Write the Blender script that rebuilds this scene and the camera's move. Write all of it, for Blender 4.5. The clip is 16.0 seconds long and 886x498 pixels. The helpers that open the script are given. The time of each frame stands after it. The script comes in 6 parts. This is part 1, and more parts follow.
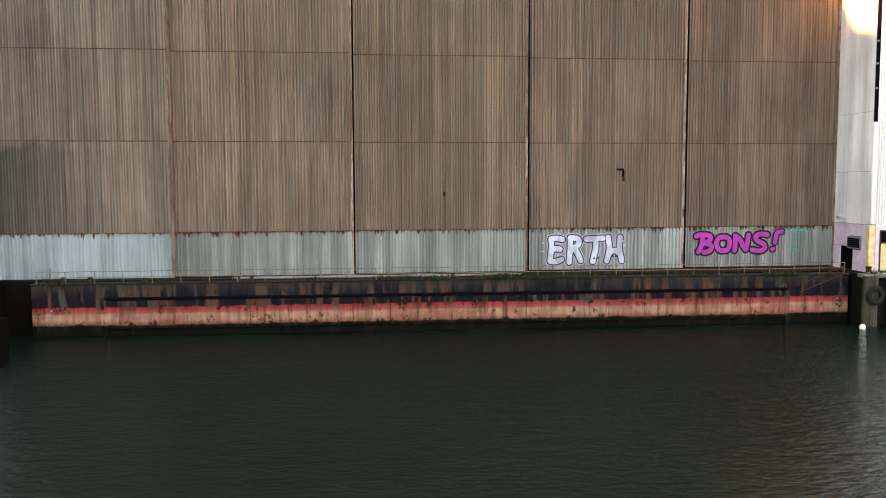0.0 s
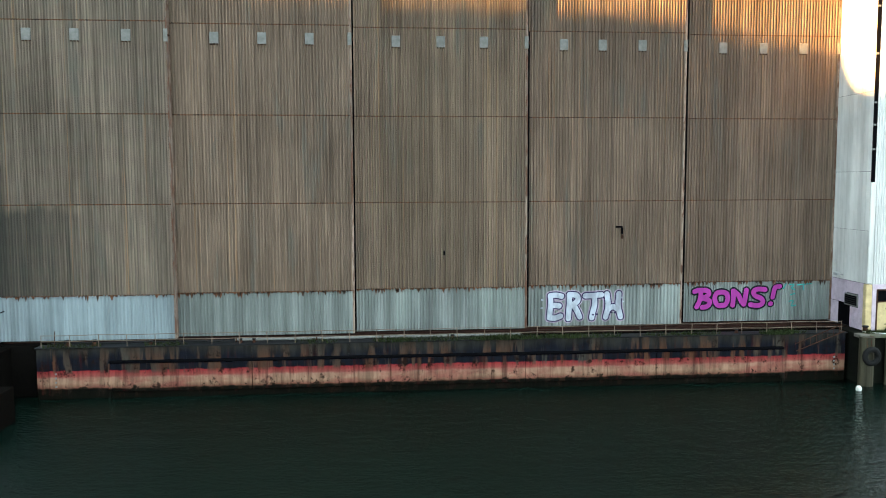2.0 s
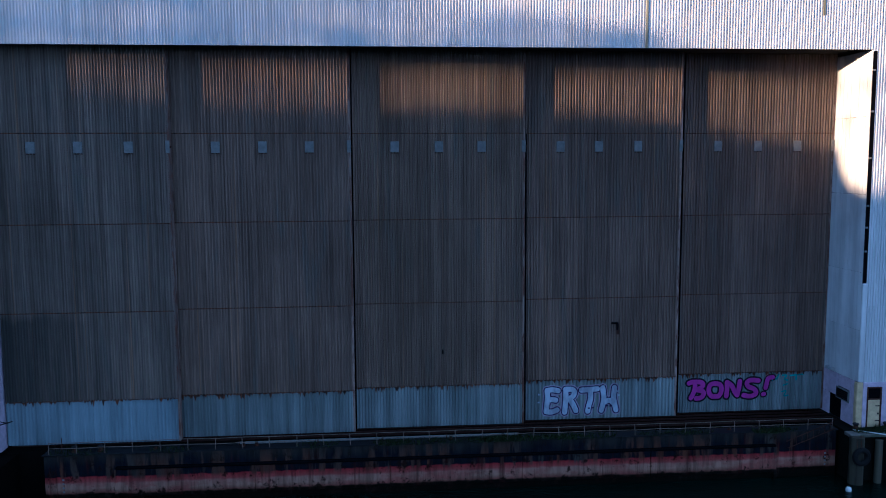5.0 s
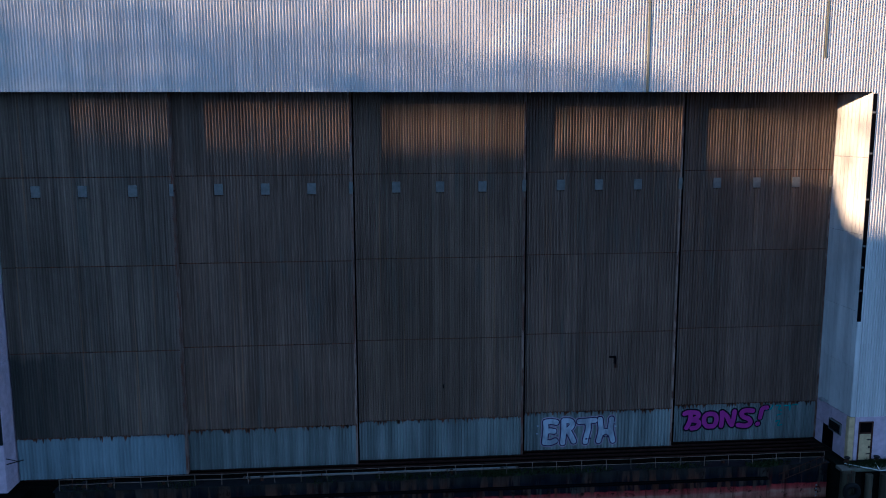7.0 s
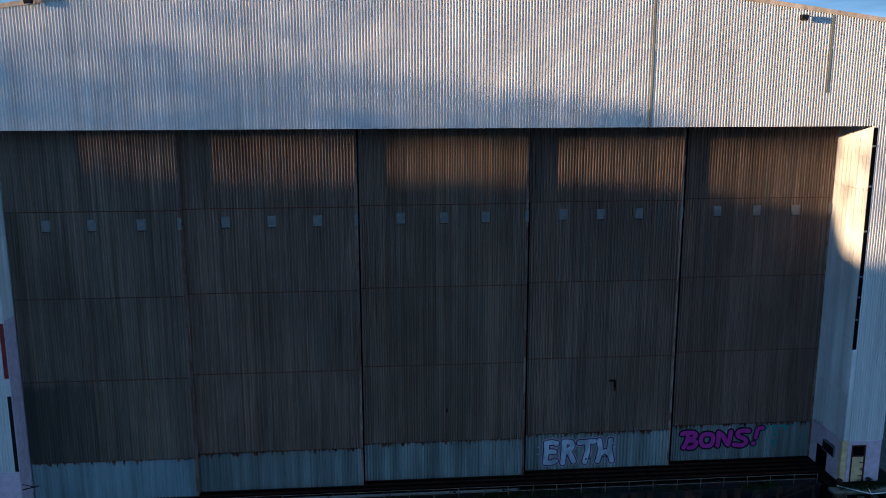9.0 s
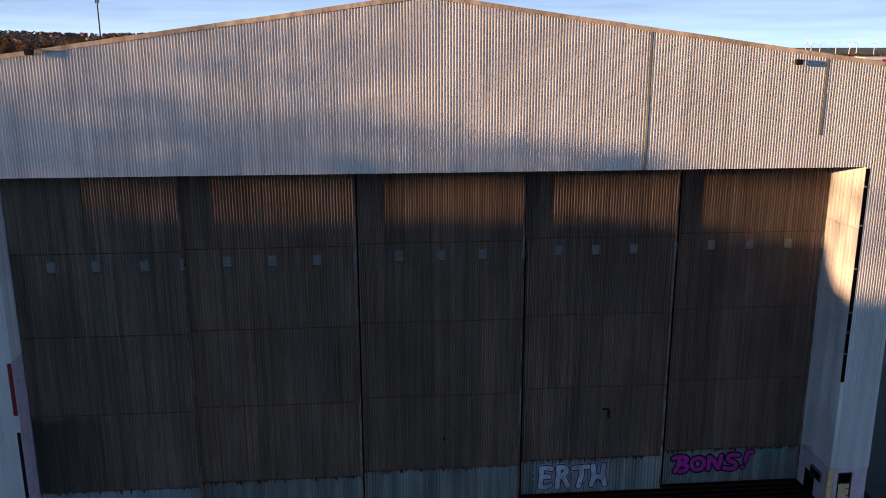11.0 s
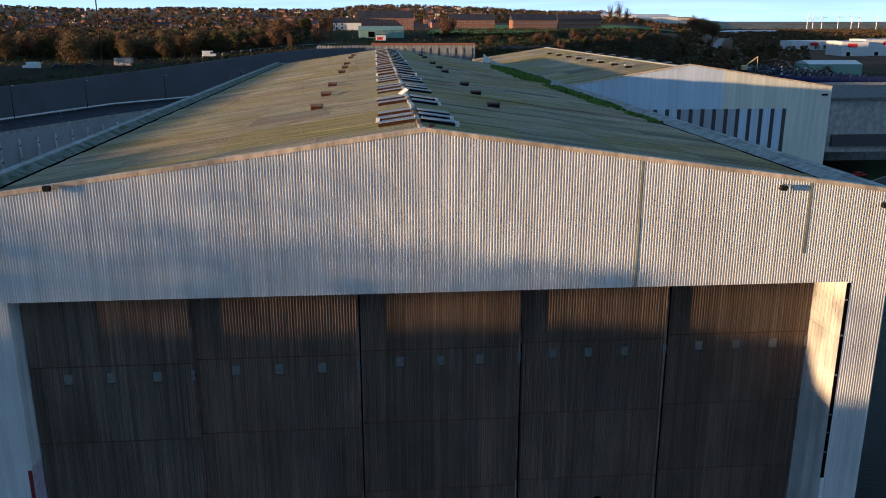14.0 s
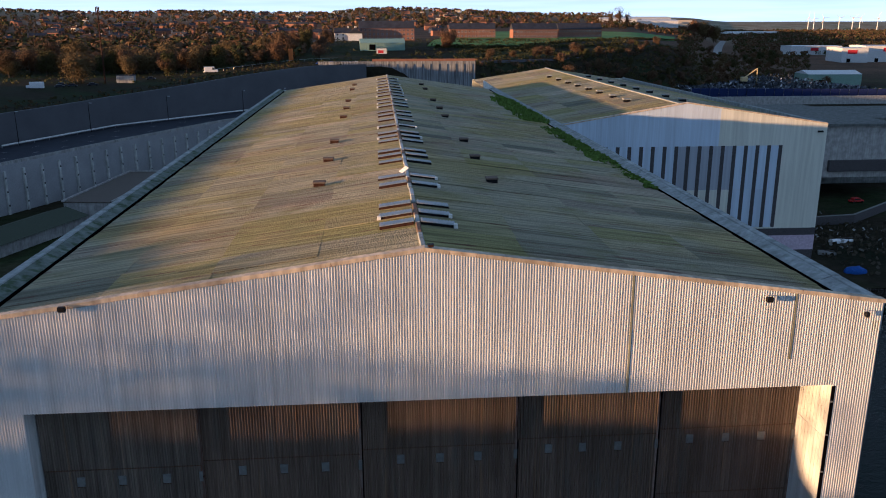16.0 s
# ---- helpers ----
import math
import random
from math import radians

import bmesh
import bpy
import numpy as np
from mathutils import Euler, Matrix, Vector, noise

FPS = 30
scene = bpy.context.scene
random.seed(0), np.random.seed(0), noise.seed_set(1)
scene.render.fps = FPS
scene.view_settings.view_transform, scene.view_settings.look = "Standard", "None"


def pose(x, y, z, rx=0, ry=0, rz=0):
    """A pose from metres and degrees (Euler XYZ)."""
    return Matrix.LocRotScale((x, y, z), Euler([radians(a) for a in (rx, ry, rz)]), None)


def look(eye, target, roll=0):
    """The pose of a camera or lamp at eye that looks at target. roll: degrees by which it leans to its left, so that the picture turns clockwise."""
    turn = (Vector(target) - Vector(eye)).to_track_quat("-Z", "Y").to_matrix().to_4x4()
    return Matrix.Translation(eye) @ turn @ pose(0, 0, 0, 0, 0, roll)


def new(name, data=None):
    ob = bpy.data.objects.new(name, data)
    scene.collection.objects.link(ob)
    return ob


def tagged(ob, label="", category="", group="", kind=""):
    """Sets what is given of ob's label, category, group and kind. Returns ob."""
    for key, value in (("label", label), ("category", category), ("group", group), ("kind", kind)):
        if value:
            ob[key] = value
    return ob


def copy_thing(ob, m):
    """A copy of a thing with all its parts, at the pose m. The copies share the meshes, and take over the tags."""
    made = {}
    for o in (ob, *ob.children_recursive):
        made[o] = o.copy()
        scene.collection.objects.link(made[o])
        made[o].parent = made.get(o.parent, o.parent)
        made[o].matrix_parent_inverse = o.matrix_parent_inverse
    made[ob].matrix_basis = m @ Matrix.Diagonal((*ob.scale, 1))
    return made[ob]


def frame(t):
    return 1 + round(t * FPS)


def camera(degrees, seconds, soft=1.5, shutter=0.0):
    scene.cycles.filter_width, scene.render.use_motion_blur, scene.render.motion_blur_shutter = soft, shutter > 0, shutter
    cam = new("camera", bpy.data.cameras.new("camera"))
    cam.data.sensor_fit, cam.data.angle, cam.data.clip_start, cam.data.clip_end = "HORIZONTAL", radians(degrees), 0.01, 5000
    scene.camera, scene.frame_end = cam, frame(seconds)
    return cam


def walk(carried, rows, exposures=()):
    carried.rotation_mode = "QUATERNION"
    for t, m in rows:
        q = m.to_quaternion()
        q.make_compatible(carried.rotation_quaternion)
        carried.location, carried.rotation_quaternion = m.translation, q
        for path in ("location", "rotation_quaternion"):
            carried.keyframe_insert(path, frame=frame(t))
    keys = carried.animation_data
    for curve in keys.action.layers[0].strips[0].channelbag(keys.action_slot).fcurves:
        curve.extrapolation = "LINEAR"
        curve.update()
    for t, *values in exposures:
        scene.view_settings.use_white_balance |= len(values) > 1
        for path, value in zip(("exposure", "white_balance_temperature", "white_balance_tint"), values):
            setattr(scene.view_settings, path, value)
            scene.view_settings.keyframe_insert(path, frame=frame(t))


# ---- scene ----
cam = camera(57.3, 16.0, soft=1.0)
PATH = [
    (0, (-0.160, -0.289, 9.370), (0.014, 1.697, 9.212), -0.2),
    (0.5, (-0.105, -0.444, 9.929), (0.067, 1.544, 9.784), -0.2),
    (1, (0.009, -0.478, 11.248), (0.176, 1.509, 11.093), -0.3),
    (1.5, (0.007, -0.429, 12.598), (0.175, 1.557, 12.434), -0.2),
    (2, (0.033, -0.473, 13.900), (0.200, 1.513, 13.731), -0.2),
    (2.5, (0.057, -0.503, 15.127), (0.224, 1.483, 14.960), -0.2),
    (3, (0.087, -0.522, 16.707), (0.254, 1.464, 16.535), -0.3),
    (3.5, (0.005, -0.528, 18.308), (0.175, 1.456, 18.124), -0.2),
    (4, (0.021, -0.537, 19.895), (0.192, 1.446, 19.698), -0.2),
    (4.5, (0.221, -0.631, 21.097), (0.387, 1.352, 20.897), -0.3),
    (7, (0.229, -0.772, 27.747), (0.390, 1.199, 27.450), -0.2),
    (7.5, (0.218, -0.774, 29.121), (0.375, 1.193, 28.796), -0.1),
    (8, (0.036, -0.770, 30.126), (0.196, 1.194, 29.785), -0.2),
    (8.5, (0.030, -0.893, 31.302), (0.189, 1.068, 30.941), -0.2),
    (9, (0.003, -0.870, 32.587), (0.161, 1.086, 32.203), -0.1),
    (11.5, (0.323, -0.773, 39.615), (0.476, 1.159, 39.121), -0.1),
    (12, (0.221, -0.788, 41.213), (0.376, 1.138, 40.698), -0.1),
    (12.5, (0.322, -0.830, 42.767), (0.472, 1.093, 42.238), -0.1),
    (13, (0.211, -0.807, 44.445), (0.366, 1.115, 43.912), -0.1),
    (13.5, (0.241, -0.818, 46.455), (0.396, 1.103, 45.921), -0.1),
    (14, (0.268, -0.767, 48.571), (0.423, 1.154, 48.035), -0.0),
    (14.5, (0.262, -0.752, 50.497), (0.417, 1.169, 49.960), -0.1),
    (15, (0.346, -0.666, 52.664), (0.500, 1.254, 52.125), -0.0),
    (15.5, (0.388, -0.635, 54.816), (0.543, 1.285, 54.277), -0.0),
    (16, (0.453, -0.750, 57.022), (0.605, 1.170, 56.484), -0.1),
]
EXPOSURES = [(0, 4.6, 7400, 14), (1, 4.58, 7050, 10), (1.5, 4.53, 6800, 5), (2, 4.43, 6250, -3), (2.5, 4.13, 5250, -16), (3, 3.68, 4000, -42), (3.5, 3.33, 3650, -40), (4, 2.80, 3450, -4), (4.5, 2.38, 3700, 9), (7, 1.68, 3850, 6), (9, 1.48, 3900, 0), (11.5, 1.16, 4600, 12), (12, 1.18, 4500, 8), (12.5, 1.23, 4380, 3), (13.5, 1.23, 4270, 0), (15, 1.28, 4370, 3), (16, 1.33, 4570, 8)]
walk(cam, [(t, look(eye, target, roll)) for t, eye, target, roll in PATH], EXPOSURES)

# ---- light: a low evening sun from behind the left shoulder, pale sky ----
SUN_EL, SUN_AZ = 3.9, 253.5
world = bpy.data.worlds.new("evening_sky")
scene.world = world
world.use_nodes = True
wn, wl = world.node_tree.nodes, world.node_tree.links
wn.clear()
w_out, w_bg = wn.new("ShaderNodeOutputWorld"), wn.new("ShaderNodeBackground")
w_sky = wn.new("ShaderNodeTexSky")
w_sky.sky_type, w_sky.sun_disc = "NISHITA", False
w_sky.sun_elevation, w_sky.sun_rotation = radians(SUN_EL), radians(SUN_AZ)
w_sky.air_density, w_sky.dust_density, w_sky.ozone_density = 1.0, 0.3, 3.0
# thin streaky clouds over the sky
w_co, w_map, w_noise, w_ramp = wn.new("ShaderNodeTexCoord"), wn.new("ShaderNodeMapping"), wn.new("ShaderNodeTexNoise"), wn.new("ShaderNodeValToRGB")
w_map.inputs["Scale"].default_value = (1.6, 1.6, 14.0)
w_noise.inputs["Scale"].default_value, w_noise.inputs["Detail"].default_value = 2.2, 7.0
w_ramp.color_ramp.elements[0].position, w_ramp.color_ramp.elements[1].position = 0.30, 0.58
w_mix = wn.new("ShaderNodeMix")
w_mix.data_type = "RGBA"
w_mix.inputs["B"].default_value = (9.4, 10.2, 11.0, 1)
wl.new(w_co.outputs["Generated"], w_map.inputs["Vector"])
wl.new(w_map.outputs["Vector"], w_noise.inputs["Vector"])
wl.new(w_noise.outputs["Fac"], w_ramp.inputs["Fac"])
w_half = wn.new("ShaderNodeMath")
w_half.operation = "MULTIPLY"
w_half.inputs[1].default_value = 0.9
wl.new(w_ramp.outputs["Color"], w_half.inputs[0])
wl.new(w_half.outputs[0], w_mix.inputs["Factor"])
wl.new(w_sky.outputs["Color"], w_mix.inputs["A"])
# bright haze low over the horizon, broken by thin cloud
w_sep, w_low, w_map2, w_noise2, w_ramp2, w_mul, w_mix2 = (wn.new(k) for k in ("ShaderNodeSeparateXYZ", "ShaderNodeMapRange", "ShaderNodeMapping", "ShaderNodeTexNoise", "ShaderNodeValToRGB", "ShaderNodeMath", "ShaderNodeMix"))
wl.new(w_co.outputs["Generated"], w_sep.inputs["Vector"])
wl.new(w_sep.outputs["Z"], w_low.inputs["Value"])
w_low.inputs["From Min"].default_value, w_low.inputs["From Max"].default_value = 0.0, 0.10
w_low.inputs["To Min"].default_value, w_low.inputs["To Max"].default_value = 1.0, 0.0
w_map2.inputs["Scale"].default_value = (5.0, 5.0, 95.0)
w_noise2.inputs["Scale"].default_value, w_noise2.inputs["Detail"].default_value = 1.6, 7.0
wl.new(w_co.outputs["Generated"], w_map2.inputs["Vector"])
wl.new(w_map2.outputs["Vector"], w_noise2.inputs["Vector"])
wl.new(w_noise2.outputs["Fac"], w_ramp2.inputs["Fac"])
w_ramp2.color_ramp.elements[0].position, w_ramp2.color_ramp.elements[1].position = 0.42, 0.62
w_ramp2.color_ramp.elements[0].color, w_ramp2.color_ramp.elements[1].color = (23.0, 22.4, 21.2, 1), (20.2, 20.3, 20.2, 1)
w_mul.operation = "MULTIPLY"
w_mul.inputs[1].default_value = 0.96
wl.new(w_low.outputs["Result"], w_mul.inputs[0])
w_mix2.data_type = "RGBA"
wl.new(w_mul.outputs[0], w_mix2.inputs["Factor"])
wl.new(w_mix.outputs["Result"], w_mix2.inputs["A"])
wl.new(w_ramp2.outputs["Color"], w_mix2.inputs["B"])
# no sky light from under the horizon
w_under, w_dim = wn.new("ShaderNodeMapRange"), wn.new("ShaderNodeMix")
wl.new(w_sep.outputs["Z"], w_under.inputs["Value"])
w_under.inputs["From Min"].default_value, w_under.inputs["From Max"].default_value = -0.03, -0.006
w_dim.data_type = "RGBA"
w_dim.inputs["A"].default_value = (0.9, 1.0, 1.0, 1)
wl.new(w_under.outputs["Result"], w_dim.inputs["Factor"])
wl.new(w_mix2.outputs["Result"], w_dim.inputs["B"])
wl.new(w_dim.outputs["Result"], w_bg.inputs["Color"])
w_bg.inputs["Strength"].default_value = 0.0205
wl.new(w_bg.outputs["Background"], w_out.inputs["Surface"])

sun = new("sun", bpy.data.lights.new("sun", "SUN"))
sun.data.energy, sun.data.angle, sun.data.color = 5.0, radians(0.5), (1.0, 0.47, 0.15)
se, sa = radians(SUN_EL), radians(SUN_AZ)
SUN_DIR = Vector((math.sin(sa) * math.cos(se), math.cos(sa) * math.cos(se), math.sin(se)))
sun.matrix_world = look((-150, -60, 90), Vector((-150, -60, 90)) - SUN_DIR)

# ---- helpers for meshes and materials ----
def add_part(name, mesh, material, parent, label="", m=None):
    ob = new(name, mesh)
    if material is not None and not mesh.materials:
        mesh.materials.append(material)
    if parent is not None:
        ob.parent = parent
    if m is not None:
        ob.matrix_local = m
    if label:
        ob["label"] = label
    return ob


def part(name, bm, material, parent, label="", m=None):
    """Links a bmesh as one mesh object under a thing or a part."""
    mesh = bpy.data.meshes.new(name)
    bm.to_mesh(mesh)
    bm.free()
    return add_part(name, mesh, material, parent, label, m)


def thing(name, label, category, group="", kind="", at=(0, 0, 0), rz=0.0):
    ob = new(name)
    ob.empty_display_size = 0.3
    ob.matrix_world = pose(*at, 0, 0, rz)
    return tagged(ob, label, category, group, kind)


def box(bm, x0, x1, y0, y1, z0, z1, bevel=0.0):
    made = bmesh.ops.create_cube(bm, size=1.0, matrix=Matrix.Translation(((x0 + x1) / 2, (y0 + y1) / 2, (z0 + z1) / 2)) @ Matrix.Diagonal((x1 - x0, y1 - y0, z1 - z0, 1)))
    if bevel > 0:
        edges = {e for v in made["verts"] for e in v.link_edges}
        bmesh.ops.bevel(bm, geom=list(edges), offset=bevel, segments=1, affect="EDGES")
    return made["verts"]


def boxes(*items, bevel=0.0):
    bm = bmesh.new()
    for it in items:
        box(bm, *it, bevel=bevel)
    return bm


def tube(bm, a, b, r0, r1=None, seg=8, caps=True):
    a, b = Vector(a), Vector(b)
    r1 = r0 if r1 is None else r1
    d = b - a
    m = Matrix.Translation((a + b) / 2) @ d.to_track_quat("Z", "Y").to_matrix().to_4x4()
    return bmesh.ops.create_cone(bm, cap_ends=caps, segments=seg, radius1=r0, radius2=r1, depth=d.length, matrix=m)["verts"]


def tubes(*items, seg=8):
    bm = bmesh.new()
    for it in items:
        tube(bm, *it, seg=seg)
    return bm


def pydata(name, verts, faces):
    mesh = bpy.data.meshes.new(name)
    mesh.from_pydata([tuple(v) for v in verts], [], faces)
    return mesh


def ribbed(name, width, z0, top, pitch=0.2, deep=0.07):
    """A trapezoid-ribbed sheet in the xz plane, ribs towards -y, from x = 0. top: a height, or a function of x."""
    high = top if callable(top) else (lambda x: top)
    xs, n = [], max(1, round(width / pitch))
    p = width / n
    for i in range(n):
        for f, d in ((0.0, 0), (0.25, 0), (0.37, 1), (0.63, 1)):
            xs.append((p * (i + f), -deep * d))
    xs.append((width, 0))
    verts, faces = [], []
    for x, y in xs:
        verts += [(x, y, z0), (x, y, high(x))]
    for i in range(len(xs) - 1):
        faces.append((2 * i, 2 * i + 2, 2 * i + 3, 2 * i + 1))
    return pydata(name, verts, faces)


class Mat:
    """A small builder for node materials."""

    def __init__(self, name, rough=0.7, metal=0.0, spec=0.12):
        self.m = bpy.data.materials.new(name)
        self.m.use_nodes = True
        self.n, self.l = self.m.node_tree.nodes, self.m.node_tree.links
        self.b = self.n["Principled BSDF"]
        self.b.inputs["Roughness"].default_value = rough
        self.b.inputs["Metallic"].default_value = metal
        self.b.inputs["Specular IOR Level"].default_value = spec
        self.co = self.n.new("ShaderNodeTexCoord").outputs["Object"]
        self.world = self.n.new("ShaderNodeNewGeometry").outputs["Position"]
        self.bumps = None

    def scaled(self, scale, source=None):
        mp = self.n.new("ShaderNodeMapping")
        mp.inputs["Scale"].default_value = scale
        self.l.new(source or self.world, mp.inputs["Vector"])
        return mp.outputs["Vector"]

    def noise(self, scale, detail=4.0, stretch=(1, 1, 1), source=None, rough=0.55):
        t = self.n.new("ShaderNodeTexNoise")
        t.inputs["Scale"].default_value, t.inputs["Detail"].default_value, t.inputs["Roughness"].default_value = scale, detail, rough
        self.l.new(self.scaled(stretch, source), t.inputs["Vector"])
        return t.outputs["Fac"]

    def ramp(self, fac, *stops):
        r = self.n.new("ShaderNodeValToRGB")
        e = r.color_ramp.elements
        while len(e) < len(stops):
            e.new(0.5)
        for el, (p, c) in zip(e, stops):
            el.position = p
            el.color = (c, c, c, 1) if isinstance(c, (int, float)) else (*c, 1)
        self.l.new(fac, r.inputs["Fac"])
        return r.outputs["Color"]

    def mix(self, fac, a, b, how="MIX"):
        x = self.n.new("ShaderNodeMix")
        x.data_type, x.blend_type = "RGBA", how
        for key, v in (("Factor", fac), ("A", a), ("B", b)):
            if isinstance(v, (int, float)):
                x.inputs[key].default_value = v if key == "Factor" else (v, v, v, 1)
            elif isinstance(v, tuple):
                x.inputs[key].default_value = (*v, 1)
            else:
                self.l.new(v, x.inputs[key])
        return x.outputs["Result"]

    def math(self, how, a, b=0.0):
        x = self.n.new("ShaderNodeMath")
        x.operation = how
        for i, v in enumerate((a, b)):
            if isinstance(v, (int, float)):
                x.inputs[i].default_value = v
            else:
                self.l.new(v, x.inputs[i])
        return x.outputs[0]

    def random(self):
        return self.n.new("ShaderNodeObjectInfo").outputs["Random"]

    def island(self):
        return self.n.new("ShaderNodeNewGeometry").outputs["Random Per Island"]

    def axis(self, which, source=None):
        s = self.n.new("ShaderNodeSeparateXYZ")
        self.l.new(source or self.world, s.inputs["Vector"])
        return s.outputs[which]

    def colour(self, c):
        if isinstance(c, tuple):
            self.b.inputs["Base Color"].default_value = (*c, 1)
        else:
            self.l.new(c, self.b.inputs["Base Color"])
        return self

    def rough(self, fac):
        self.l.new(fac, self.b.inputs["Roughness"])
        return self

    def bump(self, height, strength=0.3, distance=0.02):
        b = self.n.new("ShaderNodeBump")
        b.inputs["Strength"].default_value, b.inputs["Distance"].default_value = strength, distance
        self.l.new(height, b.inputs["Height"])
        if self.bumps is not None:
            self.l.new(self.bumps, b.inputs["Normal"])
        self.bumps = b.outputs["Normal"]
        self.l.new(self.bumps, self.b.inputs["Normal"])
        return self


def plain(name, c, rough=0.7, metal=0.0, vary=0.25, scale=3.0, grain=40.0, spec=0.12):
    """A surface of one paint or stuff, with stains and fine grain."""
    k = Mat(name, rough, metal, spec)
    dark = tuple(v * (1 - vary) for v in c)
    pale = tuple(min(1, v * (1 + vary * 0.6)) for v in c)
    big = k.ramp(k.noise(scale, 5), (0.3, dark), (0.7, pale))
    fine = k.ramp(k.noise(grain, 3), (0.3, 0.8), (0.7, 1.1))
    k.colour(k.mix(1.0, big, fine, "MULTIPLY"))
    k.bump(k.noise(grain, 3), 0.15, 0.01)
    return k.m


def sheet_paint(name, c, rust=(0.13, 0.055, 0.025), streak=0.5, rust_at=0.66, vary=0.22, rough=0.55, green=0.0, blots=0.18):
    """Old painted sheet steel: tone from sheet to sheet, vertical dirt streaks, rust."""
    k = Mat(name, rough, 0.0, 0.12)
    base = k.mix(k.random(), tuple(v * (1 - vary) for v in c), tuple(v * (1 + vary * 0.5) for v in c))
    runs = k.ramp(k.noise(1.0, 4, (1.7, 1.7, 0.07)), (0.34, 1 - streak), (0.62, 1.08))
    base = k.mix(1.0, base, runs, "MULTIPLY")
    blot = k.ramp(k.noise(0.35, 6, (1, 1, 0.6)), (0.35, 1 - blots), (0.65, 1 + blots * 0.4))
    base = k.mix(1.0, base, blot, "MULTIPLY")
    if green:
        base = k.mix(k.math("MULTIPLY", k.ramp(k.noise(0.5, 4, (3, 1, 0.1)), (0.5, 0.0), (0.75, 1.0)), green), base, (0.09, 0.10, 0.04))
    spots = k.ramp(k.noise(1.7, 8, (2.5, 2.5, 0.5), rough=0.7), (rust_at, 0.0), (rust_at + 0.09, 0.85))
    base = k.mix(spots, base, rust)
    k.colour(base)
    return k.m


def cast_concrete(name, c, moss=0.0, scale=0.6):
    k = Mat(name, 0.9, 0.0, 0.02)
    base = k.ramp(k.noise(scale, 8), (0.25, tuple(v * 0.6 for v in c)), (0.7, tuple(v * 1.15 for v in c)))
    runs = k.ramp(k.noise(1.0, 5, (2.2, 2.2, 0.15)), (0.35, 0.8), (0.6, 1.04))
    base = k.mix(1.0, base, runs, "MULTIPLY")
    if moss:
        base = k.mix(k.math("MULTIPLY", k.ramp(k.noise(0.9, 6), (0.48, 0.0), (0.62, 1.0)), moss), base, (0.035, 0.06, 0.018))
    k.colour(base)
    k.bump(k.noise(6, 6), 0.4, 0.03)
    return k.m


def door_paint(name, c, stain=0.0):
    """Ribbed door sheet: tone from sheet to sheet, thin tan and dark runs down the ribs, rust along the laps."""
    k = Mat(name, 0.6, 0.0, 0.1)
    base = k.mix(k.random(), tuple(v * 0.86 for v in c), tuple(v * 1.10 for v in c))
    soft = k.ramp(k.noise(0.30, 5, (1, 1, 0.5)), (0.35, 0.80), (0.65, 1.12))
    base = k.mix(1.0, base, soft, "MULTIPLY")
    runs = k.ramp(k.noise(1.0, 5, (3.6, 3.6, 0.05), rough=0.6), (0.36, 0.66), (0.60, 1.10))
    base = k.mix(1.0, base, runs, "MULTIPLY")
    fine = k.ramp(k.noise(1.0, 3, (14.0, 14.0, 0.35)), (0.35, 0.78), (0.62, 1.14))
    base = k.mix(1.0, base, fine, "MULTIPLY")
    tan_ = k.ramp(k.noise(1.0, 3, (4.6, 4.6, 0.03)), (0.63, 0.0), (0.68, 0.55))
    base = k.mix(tan_, base, (0.30, 0.185, 0.105))
    grey = k.ramp(k.noise(1.0, 4, (1.2, 1.2, 0.16)), (0.56, 0.0), (0.70, 0.6))
    base = k.mix(grey, base, (0.105, 0.105, 0.092))
    spots = k.ramp(k.noise(2.1, 8, (2.2, 2.2, 0.6), rough=0.7), (0.70, 0.0), (0.77, 0.8))
    base = k.mix(spots, base, (0.085, 0.045, 0.028))
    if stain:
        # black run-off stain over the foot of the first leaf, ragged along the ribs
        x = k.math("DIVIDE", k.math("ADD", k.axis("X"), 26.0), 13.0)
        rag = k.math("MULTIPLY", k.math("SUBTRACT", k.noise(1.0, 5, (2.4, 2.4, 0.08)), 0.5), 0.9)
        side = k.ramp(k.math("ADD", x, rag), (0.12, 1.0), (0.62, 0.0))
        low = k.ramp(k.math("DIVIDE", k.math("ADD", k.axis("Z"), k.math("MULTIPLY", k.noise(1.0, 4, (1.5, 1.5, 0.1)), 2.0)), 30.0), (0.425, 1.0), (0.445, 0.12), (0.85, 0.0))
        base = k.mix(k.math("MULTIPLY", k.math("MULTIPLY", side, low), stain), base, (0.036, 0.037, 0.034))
    k.colour(base)
    k.bump(k.noise(18, 3), 0.12, 0.01)
    return k.m


M_door = door_paint("door_sheet_paint", (0.186, 0.136, 0.103))
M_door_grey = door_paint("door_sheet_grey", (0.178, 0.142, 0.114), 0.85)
M_band_white = sheet_paint("door_band_white", (0.25, 0.30, 0.325), streak=0.3, rust_at=0.75, vary=0.12)
M_band = sheet_paint("door_band_sheet", (0.235, 0.26, 0.25), streak=0.45, rust_at=0.69, vary=0.2)
M_clad = sheet_paint("white_cladding", (0.58, 0.58, 0.57), streak=0.10, rust_at=0.80, vary=0.06, green=0.12, blots=0.06)
M_jamb = sheet_paint("jamb_panel_white", (0.70, 0.70, 0.68), streak=0.18, rust_at=0.76, vary=0.08)
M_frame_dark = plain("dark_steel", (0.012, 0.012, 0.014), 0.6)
M_rust = plain("rusty_steel", (0.055, 0.025, 0.016), 0.8, 0.1, 0.5, 4.0)
